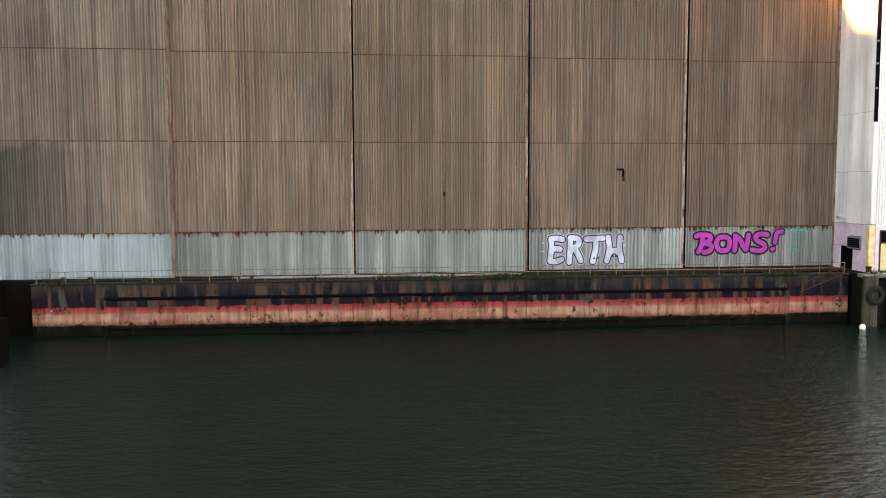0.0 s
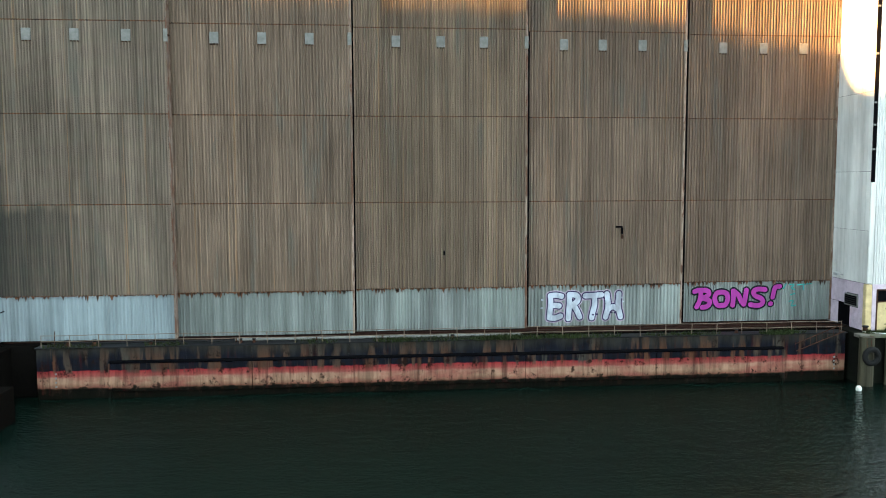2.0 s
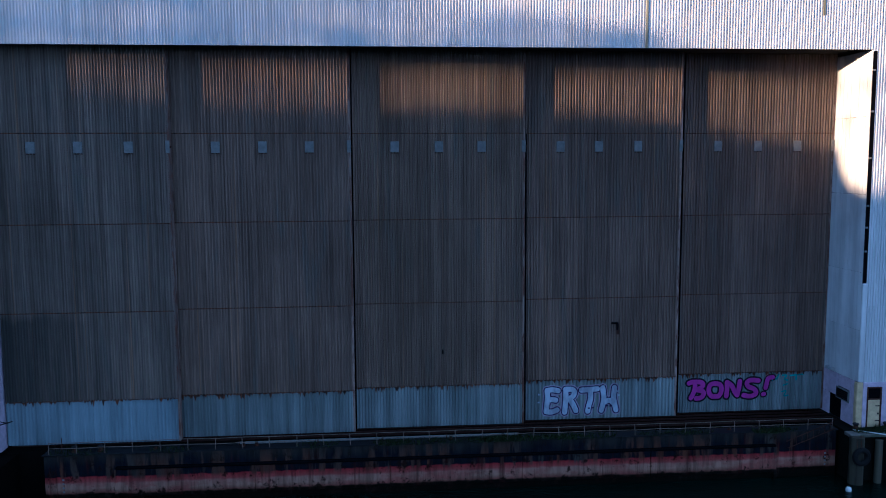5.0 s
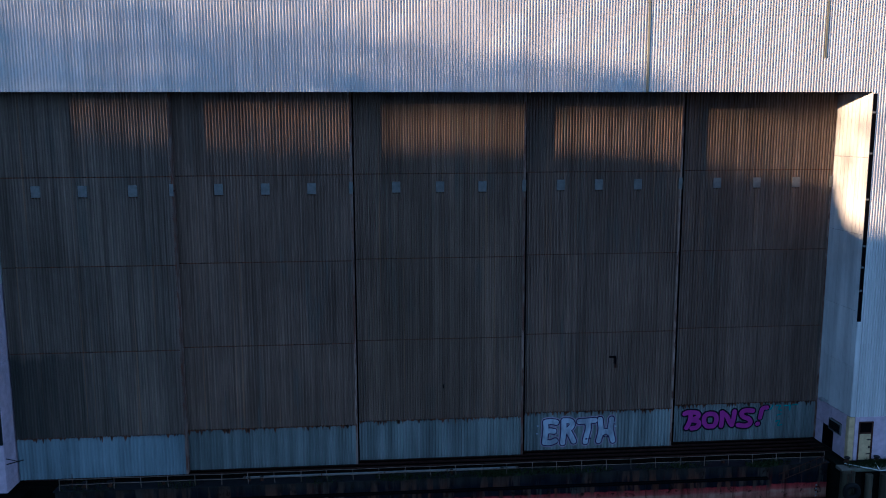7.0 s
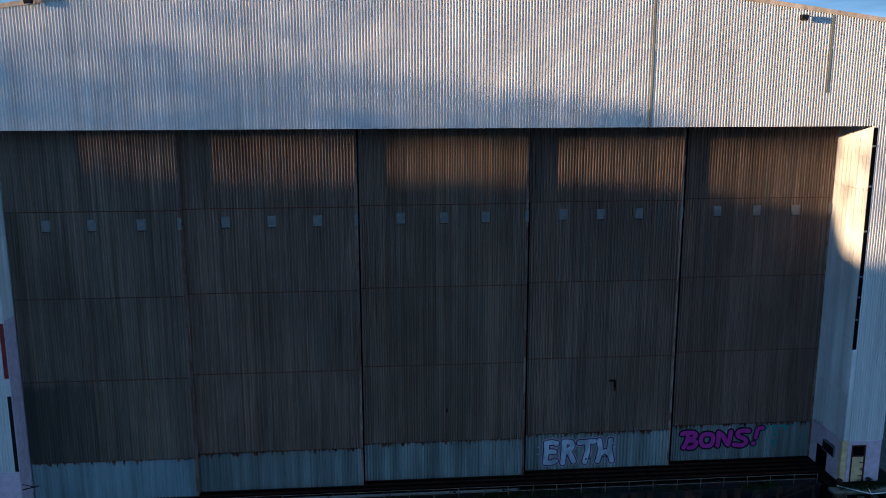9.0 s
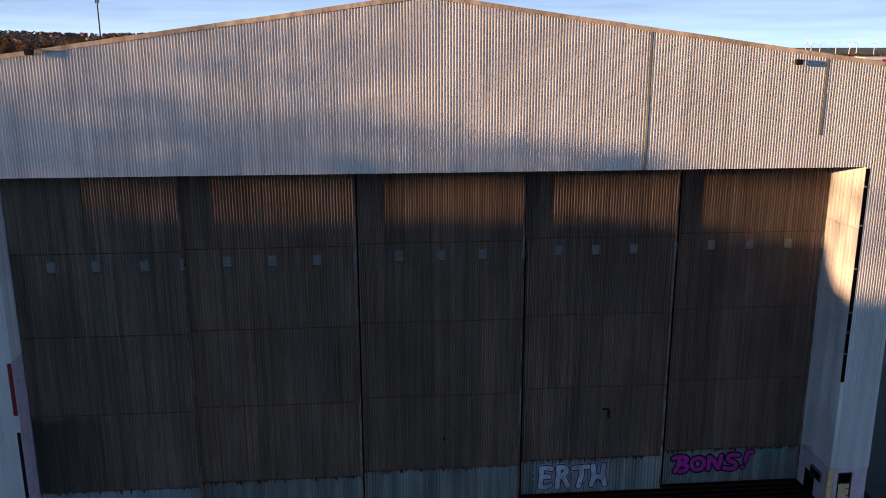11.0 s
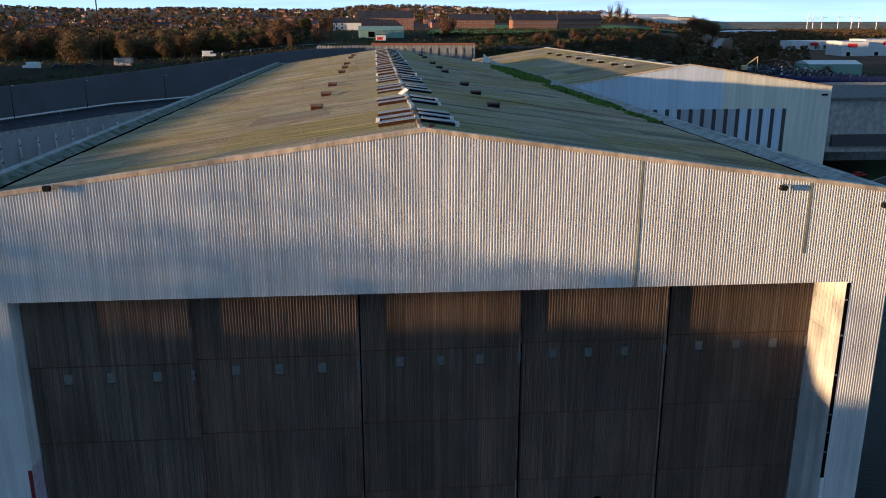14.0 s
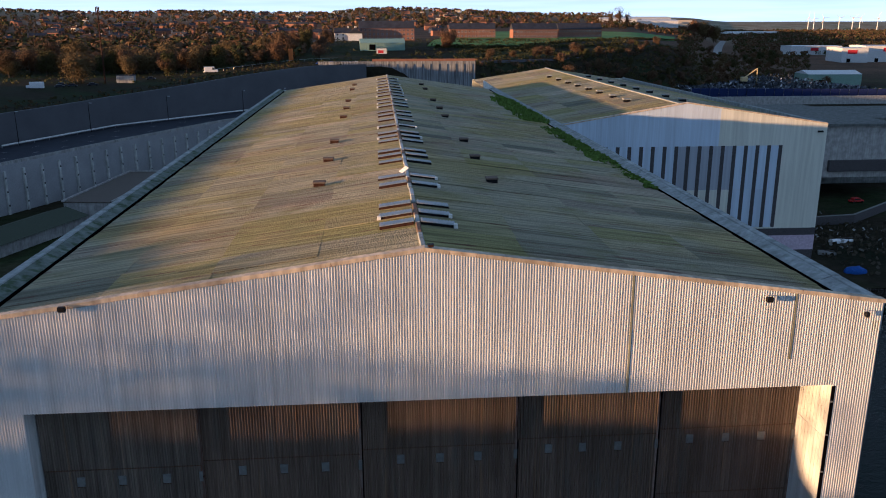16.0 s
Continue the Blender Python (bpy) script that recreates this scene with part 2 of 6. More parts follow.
M_edge = sheet_paint("rusty_white_edge", (0.30, 0.23, 0.19), rust=(0.085, 0.035, 0.02), streak=0.6, rust_at=0.46, vary=0.1)
M_plate = plain("pale_plate", (0.18, 0.18, 0.172), 0.6)
M_galv = plain("galvanised_steel", (0.45, 0.46, 0.47), 0.45, 0.6, 0.2)
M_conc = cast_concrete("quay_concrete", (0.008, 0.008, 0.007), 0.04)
M_conc_pale = cast_concrete("pale_concrete", (0.40, 0.39, 0.37))
M_parapet = cast_concrete("parapet_cladding", (0.34, 0.36, 0.36), 0.25)
M_verge = sheet_paint("verge_flashing", (0.55, 0.46, 0.34), streak=0.35, rust_at=0.6)
M_lilac = plain("lilac_board_paint", (0.55, 0.46, 0.54), 0.7, 0, 0.2, 2.0)
M_yellow = plain("yellow_paint", (0.58, 0.46, 0.25), 0.6, 0, 0.25, 2.0)
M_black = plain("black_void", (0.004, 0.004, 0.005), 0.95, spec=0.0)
M_rubber = plain("tyre_rubber", (0.009, 0.009, 0.009), 0.75)
M_white = plain("white_plastic", (0.75, 0.75, 0.72), 0.5)
M_grass = plain("grass_tufts", (0.026, 0.036, 0.012), 0.9, 0, 0.5, 2.0)

# ---- the setting: water, quay, shed ----
GY = 54.10                     # front plane of the shed
XL, XR, AX = -30.6, 38.05, 3.48  # shed corners and ridge
Z_AP, Z_EV = 41.80, 36.95      # gable verge heights
OL, OR, LINTEL = -25.32, 34.86, 30.07
WATER, DECK = -0.42, 2.95
ROOF_END = 262.0


def verge(x):
    return Z_AP - (Z_AP - Z_EV) * abs(x - AX) / ((XR - AX) if x > AX else (AX - XL))


def water_material():
    k = Mat("river_water", 0.06, 0.0, 0.12)
    k.b.inputs["IOR"].default_value = 1.28
    k.colour(k.ramp(k.noise(0.05, 3), (0.3, (0.0020, 0.0056, 0.0042)), (0.7, (0.0030, 0.0080, 0.006))))
    k.bump(k.noise(0.5, 5, (1.0, 1.9, 1.0)), 0.55, 0.22)
    k.bump(k.noise(2.2, 5, (1.0, 1.7, 1.0)), 0.8, 0.12)
    return k.m


bm = bmesh.new()
bmesh.ops.create_grid(bm, x_segments=40, y_segments=40, size=1.0, matrix=Matrix.Translation((40, 0, WATER)) @ Matrix.Diagonal((700, 170, 1, 1)))
tagged(part("water", bm, water_material(), None), "dark green river water with small ripples", "water", kind="structure")

# gable front, sheet by sheet
gable = thing("gable_wall", "white ribbed steel gable cladding with faint stains", "wall", kind="structure")
for i in range(69):
    x0, x1 = XL + (XR - XL) * i / 69, XL + (XR - XL) * (i + 1) / 69
    w = x1 - x0
    inside = x1 > OL + 0.01 and x0 < OR - 0.01
    add_part("sheet", ribbed("gable_sheet", w, 35.2, lambda x, x0=x0: verge(x0 + x) - 0.12, deep=0.045), M_clad, gable, m=pose(x0, GY - 0.012, 0))
    z_low = LINTEL if inside else 12.0
    if inside and (x0 < OL or x1 > OR):
        a, b = (x0, OL) if x0 < OL else (OR, x1)
        add_part("sheet", ribbed("gable_sheet", b - a, 12.0, LINTEL, deep=0.045), M_clad, gable, m=pose(a, GY - 0.004, 0))
    add_part("sheet", ribbed("gable_sheet", w, z_low, 35.25, deep=0.045), M_clad, gable, m=pose(x0, GY, 0))
    if not inside:
        add_part("sheet", ribbed("gable_sheet", w, 6.4, 12.05, deep=0.045), M_clad, gable, m=pose(x0, GY + 0.008, 0))
# body of the gable behind the sheets
bm = bmesh.new()
pts = [(XL + 0.05, 3), (OL - 0.02, 3), (OL - 0.02, LINTEL + 0.05), (OR + 0.32, LINTEL + 0.05), (OR + 0.32, 3), (XR - 0.05, 3), (XR - 0.05, Z_EV - 0.2), (AX, Z_AP - 0.2), (XL + 0.05, Z_EV - 0.2)]
front = [bm.verts.new((x, GY + 0.06, z)) for x, z in pts]
back = [bm.verts.new((x, GY + 0.62, z)) for x, z in pts]
bm.faces.new(front), bm.faces.new(back[::-1])
for i in range(len(pts)):
    j = (i + 1) % len(pts)
    bm.faces.new((front[j], front[i], back[i], back[j]))
bmesh.ops.recalc_face_normals(bm, faces=bm.faces)
part("gable_core", bm, M_frame_dark, gable, "dark steel wall core")
# verge flashing, in lengths
for sx, ex in ((AX, XR + 0.12), (AX, XL - 0.12)):
    for i in range(12):
        a, b = sx + (ex - sx) * i / 12, sx + (ex - sx) * (i + 1) / 12
        bm = bmesh.new()
        za, zb = Z_AP - (Z_AP - Z_EV) * i / 12, Z_AP - (Z_AP - Z_EV) * (i + 1) / 12
        jitter = random.uniform(-0.015, 0.015)
        vs = [bm.verts.new(v) for v in ((a, GY - 0.10, za - 0.30 + jitter), (b, GY - 0.10, zb - 0.30 + jitter), (b, GY - 0.10, zb + jitter), (a, GY - 0.10, za + jitter),
                                        (a, GY + 0.62, za - 0.30 + jitter), (b, GY + 0.62, zb - 0.30 + jitter), (b, GY + 0.62, zb + jitter), (a, GY + 0.62, za + jitter))]
        for f in ((0, 1, 2, 3), (3, 2, 6, 7), (4, 7, 6, 5), (0, 4, 5, 1), (1, 5, 6, 2), (0, 3, 7, 4)):
            bm.faces.new([vs[q] for q in f])
        bmesh.ops.recalc_face_normals(bm, faces=bm.faces)
        part("verge_cap", bm, M_verge, gable)

# side walls, rear wall and soffit of the portal
tagged(part("wall_west", boxes((XL + 0.05, XL + 0.5, GY + 0.62, ROOF_END, 3, Z_EV - 0.4)), M_clad, None), "white ribbed side wall of the shed", "wall", kind="structure")
tagged(part("wall_east", boxes((XR - 0.5, XR - 0.05, GY + 0.62, ROOF_END, 3, Z_EV - 0.4)), M_clad, None), "white ribbed side wall of the shed", "wall", kind="structure")
tagged(part("wall_north", boxes((XL + 0.5, XR - 0.5, ROOF_END - 0.5, ROOF_END, 3, Z_EV - 0.4)), M_clad, None), "plain rear wall of the shed", "wall", kind="structure")
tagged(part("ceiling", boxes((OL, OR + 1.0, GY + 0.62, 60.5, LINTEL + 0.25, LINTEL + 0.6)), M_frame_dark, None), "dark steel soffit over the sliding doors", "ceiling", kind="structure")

# roof: sheets of old fibre cement, the front bays singly
def roof_material():
    k = Mat("fibre_cement_roof", 0.9, 0.0, 0.08)
    base = k.ramp(k.random(), (0.0, (0.18, 0.17, 0.15)), (0.14, (0.29, 0.265, 0.22)), (0.55, (0.35, 0.315, 0.26)), (0.72, (0.27, 0.25, 0.13)), (0.85, (0.40, 0.34, 0.29)), (1.0, (0.21, 0.185, 0.17)))
    # lichen: broad ochre and pinkish fields
    base = k.mix(k.ramp(k.noise(0.045, 3), (0.50, 0.0), (0.60, 0.6)), base, (0.31, 0.255, 0.11))
    base = k.mix(k.ramp(k.noise(0.06, 3, (1, 1, 1), k.scaled((1, 1, 1))), (0.30, 0.5), (0.42, 0.0)), base, (0.30, 0.20, 0.165))
    runs = k.ramp(k.noise(1.0, 7, (0.10, 2.2, 0.10)), (0.36, 0.58), (0.60, 1.12))
    base = k.mix(1.0, base, runs, "MULTIPLY")
    fine = k.ramp(k.noise(1.0, 5, (0.5, 9.0, 0.5)), (0.35, 0.86), (0.62, 1.10))
    base = k.mix(1.0, base, fine, "MULTIPLY")
    base = k.mix(k.ramp(k.noise(0.22, 8), (0.55, 0.0), (0.7, 0.6)), base, (0.19, 0.18, 0.09))
    wine = k.ramp(k.noise(1.0, 6, (0.16, 1.1, 0.16), rough=0.65), (0.59, 0.0), (0.65, 0.75))
    base = k.mix(wine, base, (0.13, 0.065, 0.06))
    k.colour(k.mix(1.0, base, (1.06, 1.10, 0.93), "MULTIPLY"))
    w = k.n.new("ShaderNodeTexWave")
    w.wave_type, w.bands_direction = "BANDS", "Y"
    w.inputs["Scale"].default_value = 1.1
    k.l.new(k.world, w.inputs["Vector"])
    k.bump(w.outputs["Fac"], 0.5, 0.05)
    k.bump(k.noise(5, 6, rough=0.65), 1.0, 0.32)
    return k.m


M_roof = roof_material()
roof = thing("roof", "weathered fibre-cement pitched roof with patched sheets", "roof", kind="structure")
R0, STEP = GY + 0.62, 4.1
n_bays = int((ROOF_END - R0) / STEP) + 1
rest_v, rest_f = [], []
for side, ex in ((0, -28.0), (1, 35.4)):
    sl = (Z_AP - Z_EV) / (abs((XR if side else XL) - AX))
    for r in range(4):
        a, b = AX + (ex - AX) * r / 4, AX + (ex - AX) * (r + 1.012) / 4
        lift = 0.02 * (3 - r)
        za, zb = Z_AP - 0.80 - sl * abs(a - AX) + lift, Z_AP - 0.80 - sl * abs(b - AX) + lift
        w = abs(b - a)
        for i in range(n_bays):
            y0 = R0 + i * STEP
            y1 = min(ROOF_END, y0 + STEP)
            dz = 0.03 * (i % 2) + random.uniform(0, 0.07)
            vs = [(a, y0, za + dz), (b, y0, zb + dz), (b, y1, zb + dz), (a, y1, za + dz), (a, y0, za + dz - 0.06), (b, y0, zb + dz - 0.06), (b, y1, zb + dz - 0.06), (a, y1, za + dz - 0.06)]
            fs = [(0, 1, 2, 3), (4, 7, 6, 5), (0, 4, 5, 1), (1, 5, 6, 2), (2, 6, 7, 3), (3, 7, 4, 0)]
            if i < 36:
                add_part("roof_sheet", pydata("roof_sheet", vs, fs), M_roof, roof)
            else:
                n = len(rest_v)
                rest_v += vs
                rest_f += [tuple(q + n for q in f) for f in fs]
add_part("roof_sheets_far", pydata("roof_sheets_far", rest_v, rest_f), M_roof, roof)["kind"] = "stuff"

# parapets along both eaves: flat outer strip, sloping inner face, black gutter
M_moss = cast_concrete("mossy_parapet_face", (0.17, 0.19, 0.17), 0.7)
for sgn, xo in ((-1, -30.7), (1, 38.12)):
    par = thing("parapet", "weathered grey sheet parapet with mossy inner face", "parapet", kind="structure")
    n = 34
    for i in range(n):
        a, b = GY + (ROOF_END - GY) * i / n, GY + (ROOF_END - GY) * (i + 1) / n - 0.025
        zt = 36.94 + random.uniform(-0.025, 0.025)
        prof = [(xo, 34.4), (xo, zt - 0.06), (xo - sgn * 0.07, zt), (xo - sgn * 0.72, zt), (xo - sgn * 0.80, zt - 0.07)]
        v = [(x, y, z) for y in (a, b) for x, z in prof + [(xo - sgn * 0.80, 34.4)]]
        f = [(k, k + 1, 7 + k, 6 + k) for k in range(5)] + [(0, 1, 2, 3, 4, 5), (11, 10, 9, 8, 7, 6)]
        add_part("coping_length", pydata("coping_length", v, f), M_parapet, par)
        prof = [(xo - sgn * 0.80, zt - 0.10), (xo - sgn * 1.0, zt - 0.14), (xo - sgn * 1.95, 36.46), (xo - sgn * 1.95, 35.8), (xo - sgn * 0.80, 35.8)]
        v = [(x, y, z) for y in (a, b) for x, z in prof]
        f = [(k, (k + 1) % 5, 5 + (k + 1) % 5, 5 + k) for k in range(5)] + [(4, 3, 2, 1, 0), (5, 6, 7, 8, 9)]
        add_part("inner_face", pydata("inner_face", v, f), M_moss if sgn < 0 else M_parapet, par, "mossy sloping inner face" if sgn < 0 else "")

M_lap = sheet_paint("rusty_lap_edge", (0.06, 0.04, 0.03), streak=0.5, rust_at=0.45, vary=0.4)
# door leaves: five sliding leaves, each a step deeper than the last
LEAVES = ((-25.25, -13.56, 55.84), (-14.4, -1.44, 56.52), (-2.3, 10.96, 57.20), (10.0, 22.80, 57.88), (21.8, 34.84, 58.54))
ROWS_Z = ((3.15, 6.20), (6.17, 12.36), (12.33, 18.40), (18.37, 24.50), (24.47, 30.6))
for li, (x0, x1, y) in enumerate(LEAVES):
    leaf = thing("sliding_door", "huge sliding door leaf of brown ribbed steel over a pale band" if li else "huge sliding door leaf of brown ribbed steel, cleaner white band", "door", "sliding door leaves", at=(0, 0, 0))
    part("leaf_core", boxes((x0 + 0.02, x1 - 0.12, y + 0.03, y + 0.46, 3.12, 30.6)), M_frame_dark, leaf, "dark steel leaf frame")
    n = 12
    w = (x1 - 0.1 - x0) / n
    for ri, (za, zb) in enumerate(ROWS_Z):
        mesh = ribbed("leaf_sheet", w, za, zb, 0.236 if ri == 0 else 0.197, 0.085 if ri == 0 else 0.115)
        lap = ribbed("lap_edge", w, za - 0.02, za + 0.05, 0.197, 0.119)
        lap.materials.append(M_lap)
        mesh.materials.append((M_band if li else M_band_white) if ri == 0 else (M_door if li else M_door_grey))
        for i in range(n):
            d = y - 0.012 * ri + random.uniform(-0.008, 0.008)
            add_part("sheet", mesh, None, leaf, m=pose(x0 + i * w, d, 0))
            if ri:
                add_part("lap_edge", lap, None, leaf, m=pose(x0 + i * w, d - 0.004, 0))
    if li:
        # a black strip stands in for the shade behind the leaf before
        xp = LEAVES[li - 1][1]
        part("guide_channel", boxes((xp * 1.011 - 0.3, xp * 1.011 + 0.13, y - 0.16, y - 0.118, 3.15, 30.6)), M_black, leaf, "black strip painting the shade beside the leaf edge")
    part("edge_post", boxes((x1 - 0.13, x1, y - 0.10, y + 0.46, 3.15, 30.6), bevel=0.01), M_edge, leaf, "rust-streaked pale edge post")

# ---- reveals of the portal ----
def panel_run(parent, fixed, a, b, z0, z1, along, face, material, n, name="panel", gap=0.015, thick=0.05):
    """Upright panels along y (or x), with thin joints between them."""
    for i in range(n):
        p, q = a + (b - a) * i / n + gap / 2, a + (b - a) * (i + 1) / n - gap / 2
        d = random.uniform(0, 0.006)
        if along == "y":
            bm = boxes((fixed - thick * face - d * face, fixed, p, q, z0, z1) if face > 0 else (fixed, fixed + thick + d, p, q, z0, z1), bevel=0.006)
        else:
            bm = boxes((p, q, fixed - thick - d, fixed, z0, z1), bevel=0.006)
        part(name, bm, material, parent)


jamb = thing("portal_jamb_east", "white panelled portal jamb over lilac boards", "jamb", kind="structure")
part("jamb_core", boxes((OR + 0.06, OR + 0.30, GY + 0.04, 60.5, 3.0, LINTEL)), M_frame_dark, jamb, "dark steel core")
for z0, z1 in ((6.45, 10.2), (10.22, 14.4), (14.42, 20.0), (20.02, 25.5), (25.52, LINTEL - 0.02)):
    panel_run(jamb, OR + 0.055, GY + 0.02, 58.9, z0, z1, "y", 1, M_jamb, 10, gap=0.03)
# rounded white corner pipe below the slot
part("corner_cap", boxes((OR - 0.02, OR + 0.36, GY - 0.14, GY + 0.02, 6.45, 13.64), bevel=0.05), M_jamb, jamb, "white corner flashing")
slot = thing("guide_slot", "tall black guide slot with small pale brackets", "slot")
part("slot_void", boxes((OR + 0.02, OR + 0.30, GY - 0.05, GY + 0.03, 13.66, LINTEL - 0.1)), M_black, slot)
for z in (15.9, 17.6, 19.15, 22.5, 25.75, 28.6):
    part("bracket", boxes((OR - 0.02, OR + 0.2, GY - 0.12, GY - 0.05, z, z + 0.13), bevel=0.01), M_plate, slot, "pale steel bracket")

# lower boards, window opening and yellow post
low = thing("jamb_boards", "lilac painted boards round a dark opening, yellow corner post", "boarding", kind="structure")
panel_run(low, OR + 0.055, GY + 0.30, 55.0, 3.0, 6.42, "y", 1, M_lilac, 1, "board")
panel_run(low, OR + 0.055, 55.0, 56.45, 5.55, 6.42, "y", 1, M_lilac, 2, "board")
panel_run(low, OR + 0.055, 55.0, 56.0, 3.0, 4.55, "y", 1, M_lilac, 2, "board")
panel_run(low, OR + 0.055, 56.5, 59.3, 4.75, 6.42, "y", 1, M_lilac, 3, "board")
panel_run(low, OR + 0.055, 57.55, 59.3, 3.0, 4.72, "y", 1, M_lilac, 1, "board")
part("opening", boxes((OR + 0.05, OR + 0.06, 55.9, 57.6, 3.1, 4.75)), M_black, low, "dark opening")
part("corner_post", boxes((OR - 0.06, OR + 0.42, GY - 0.10, GY + 0.28, 3.05, 6.4), bevel=0.04), M_yellow, low, "yellow painted corner post")
win = thing("louvred_window", "dark louvred window in a pale frame", "window")
part("window_frame", boxes((OR - 0.10, OR + 0.0, 54.95, 56.6, 4.62, 5.5), bevel=0.02), M_plate, win)
part("window_glass", boxes((OR - 0.115, OR - 0.10, 55.05, 56.5, 4.72, 5.4)), M_black, win)
for i in range(4):
    part("louvre", boxes((OR - 0.15, OR - 0.115, 55.08, 56.47, 4.80 + 0.15 * i, 4.86 + 0.15 * i)), M_frame_dark, win)
flood = thing("flood_lamp", "small grey floodlight on a bracket", "lamp", at=(OR - 0.05, 56.9, 6.75))
part("arm", tubes(((0, 0, 0), (-0.45, -0.1, 0.12), 0.03)), M_galv, flood)
part("housing", boxes((-0.75, -0.42, -0.32, 0.12, 0.02, 0.26), bevel=0.05), M_galv, flood)

# front strip right of the portal
strip = thing("front_boards", "lilac boards beside a yellow door", "boarding", kind="structure")
part("board", boxes((35.32, 35.62, GY - 0.05, GY + 0.05, 3.05, 6.4), bevel=0.01), M_lilac, strip)
part("board", boxes((36.75, 37.95, GY - 0.05, GY + 0.05, 3.05, 6.4), bevel=0.01), M_lilac, strip)
part("board", boxes((35.62, 36.75, GY - 0.05, GY + 0.05, 6.05, 6.4), bevel=0.01), M_lilac, strip)
door = thing("door_1", "closed yellow door with rusty frame and dark light above", "door", kind="structure")
part("door_leaf", boxes((35.72, 36.62, GY - 0.06, GY - 0.01, 3.08, 5.1), bevel=0.01), M_yellow, door)
part("door_frame", boxes((35.62, 35.72, GY - 0.09, GY + 0.02, 3.06, 6.05), (36.62, 36.75, GY - 0.09, GY + 0.02, 3.06, 6.05), (35.72, 36.62, GY - 0.09, GY + 0.02, 5.95, 6.05), (35.72, 36.62, GY - 0.09, GY + 0.02, 5.1, 5.2), bevel=0.01), M_rust, door, "rusty red frame")
part("door_light", boxes((35.72, 36.62, GY - 0.05, GY - 0.02, 5.2, 5.95)), M_black, door, "dark glass light")
part("door_handle", boxes((36.45, 36.55, GY - 0.12, GY - 0.06, 4.0, 4.14), bevel=0.01), M_frame_dark, door)
for z in (3.5, 4.6):
    part("hinge", boxes((36.3, 36.66, GY - 0.08, GY - 0.055, z, z + 0.07)), M_frame_dark, door)

jw = thing("portal_jamb_west", "pale portal jamb over lilac paint, dark red slot", "jamb", kind="structure")
part("jamb_core", boxes((OL - 0.30, OL - 0.06, GY + 0.04, 58.0, 3.0, LINTEL)), M_frame_dark, jw, "dark steel core")
for z0, z1 in ((17.3, 23.0), (23.02, LINTEL - 0.02)):
    panel_run(jw, OL - 0.055, GY + 0.02, 56.0, z0, z1, "y", -1, M_jamb, 2)
for z0, z1 in ((3.0, 6.5), (6.52, 12.0), (12.02, 17.28)):
    panel_run(jw, OL - 0.055, GY + 0.02, 56.0, z0, z1, "y", -1, M_lilac, 2, "board")
part("slot_plate", boxes((OL - 0.30, OL - 0.02, GY - 0.09, GY - 0.03, 13.3, 17.2), bevel=0.01), plain("dark_red_paint", (0.16, 0.03, 0.035), 0.6), jw, "dark red plate")
part("board", boxes((XL + 0.1, OL - 0.02, GY - 0.05, GY + 0.05, 3.0, 6.4), bevel=0.01), M_lilac, jw)

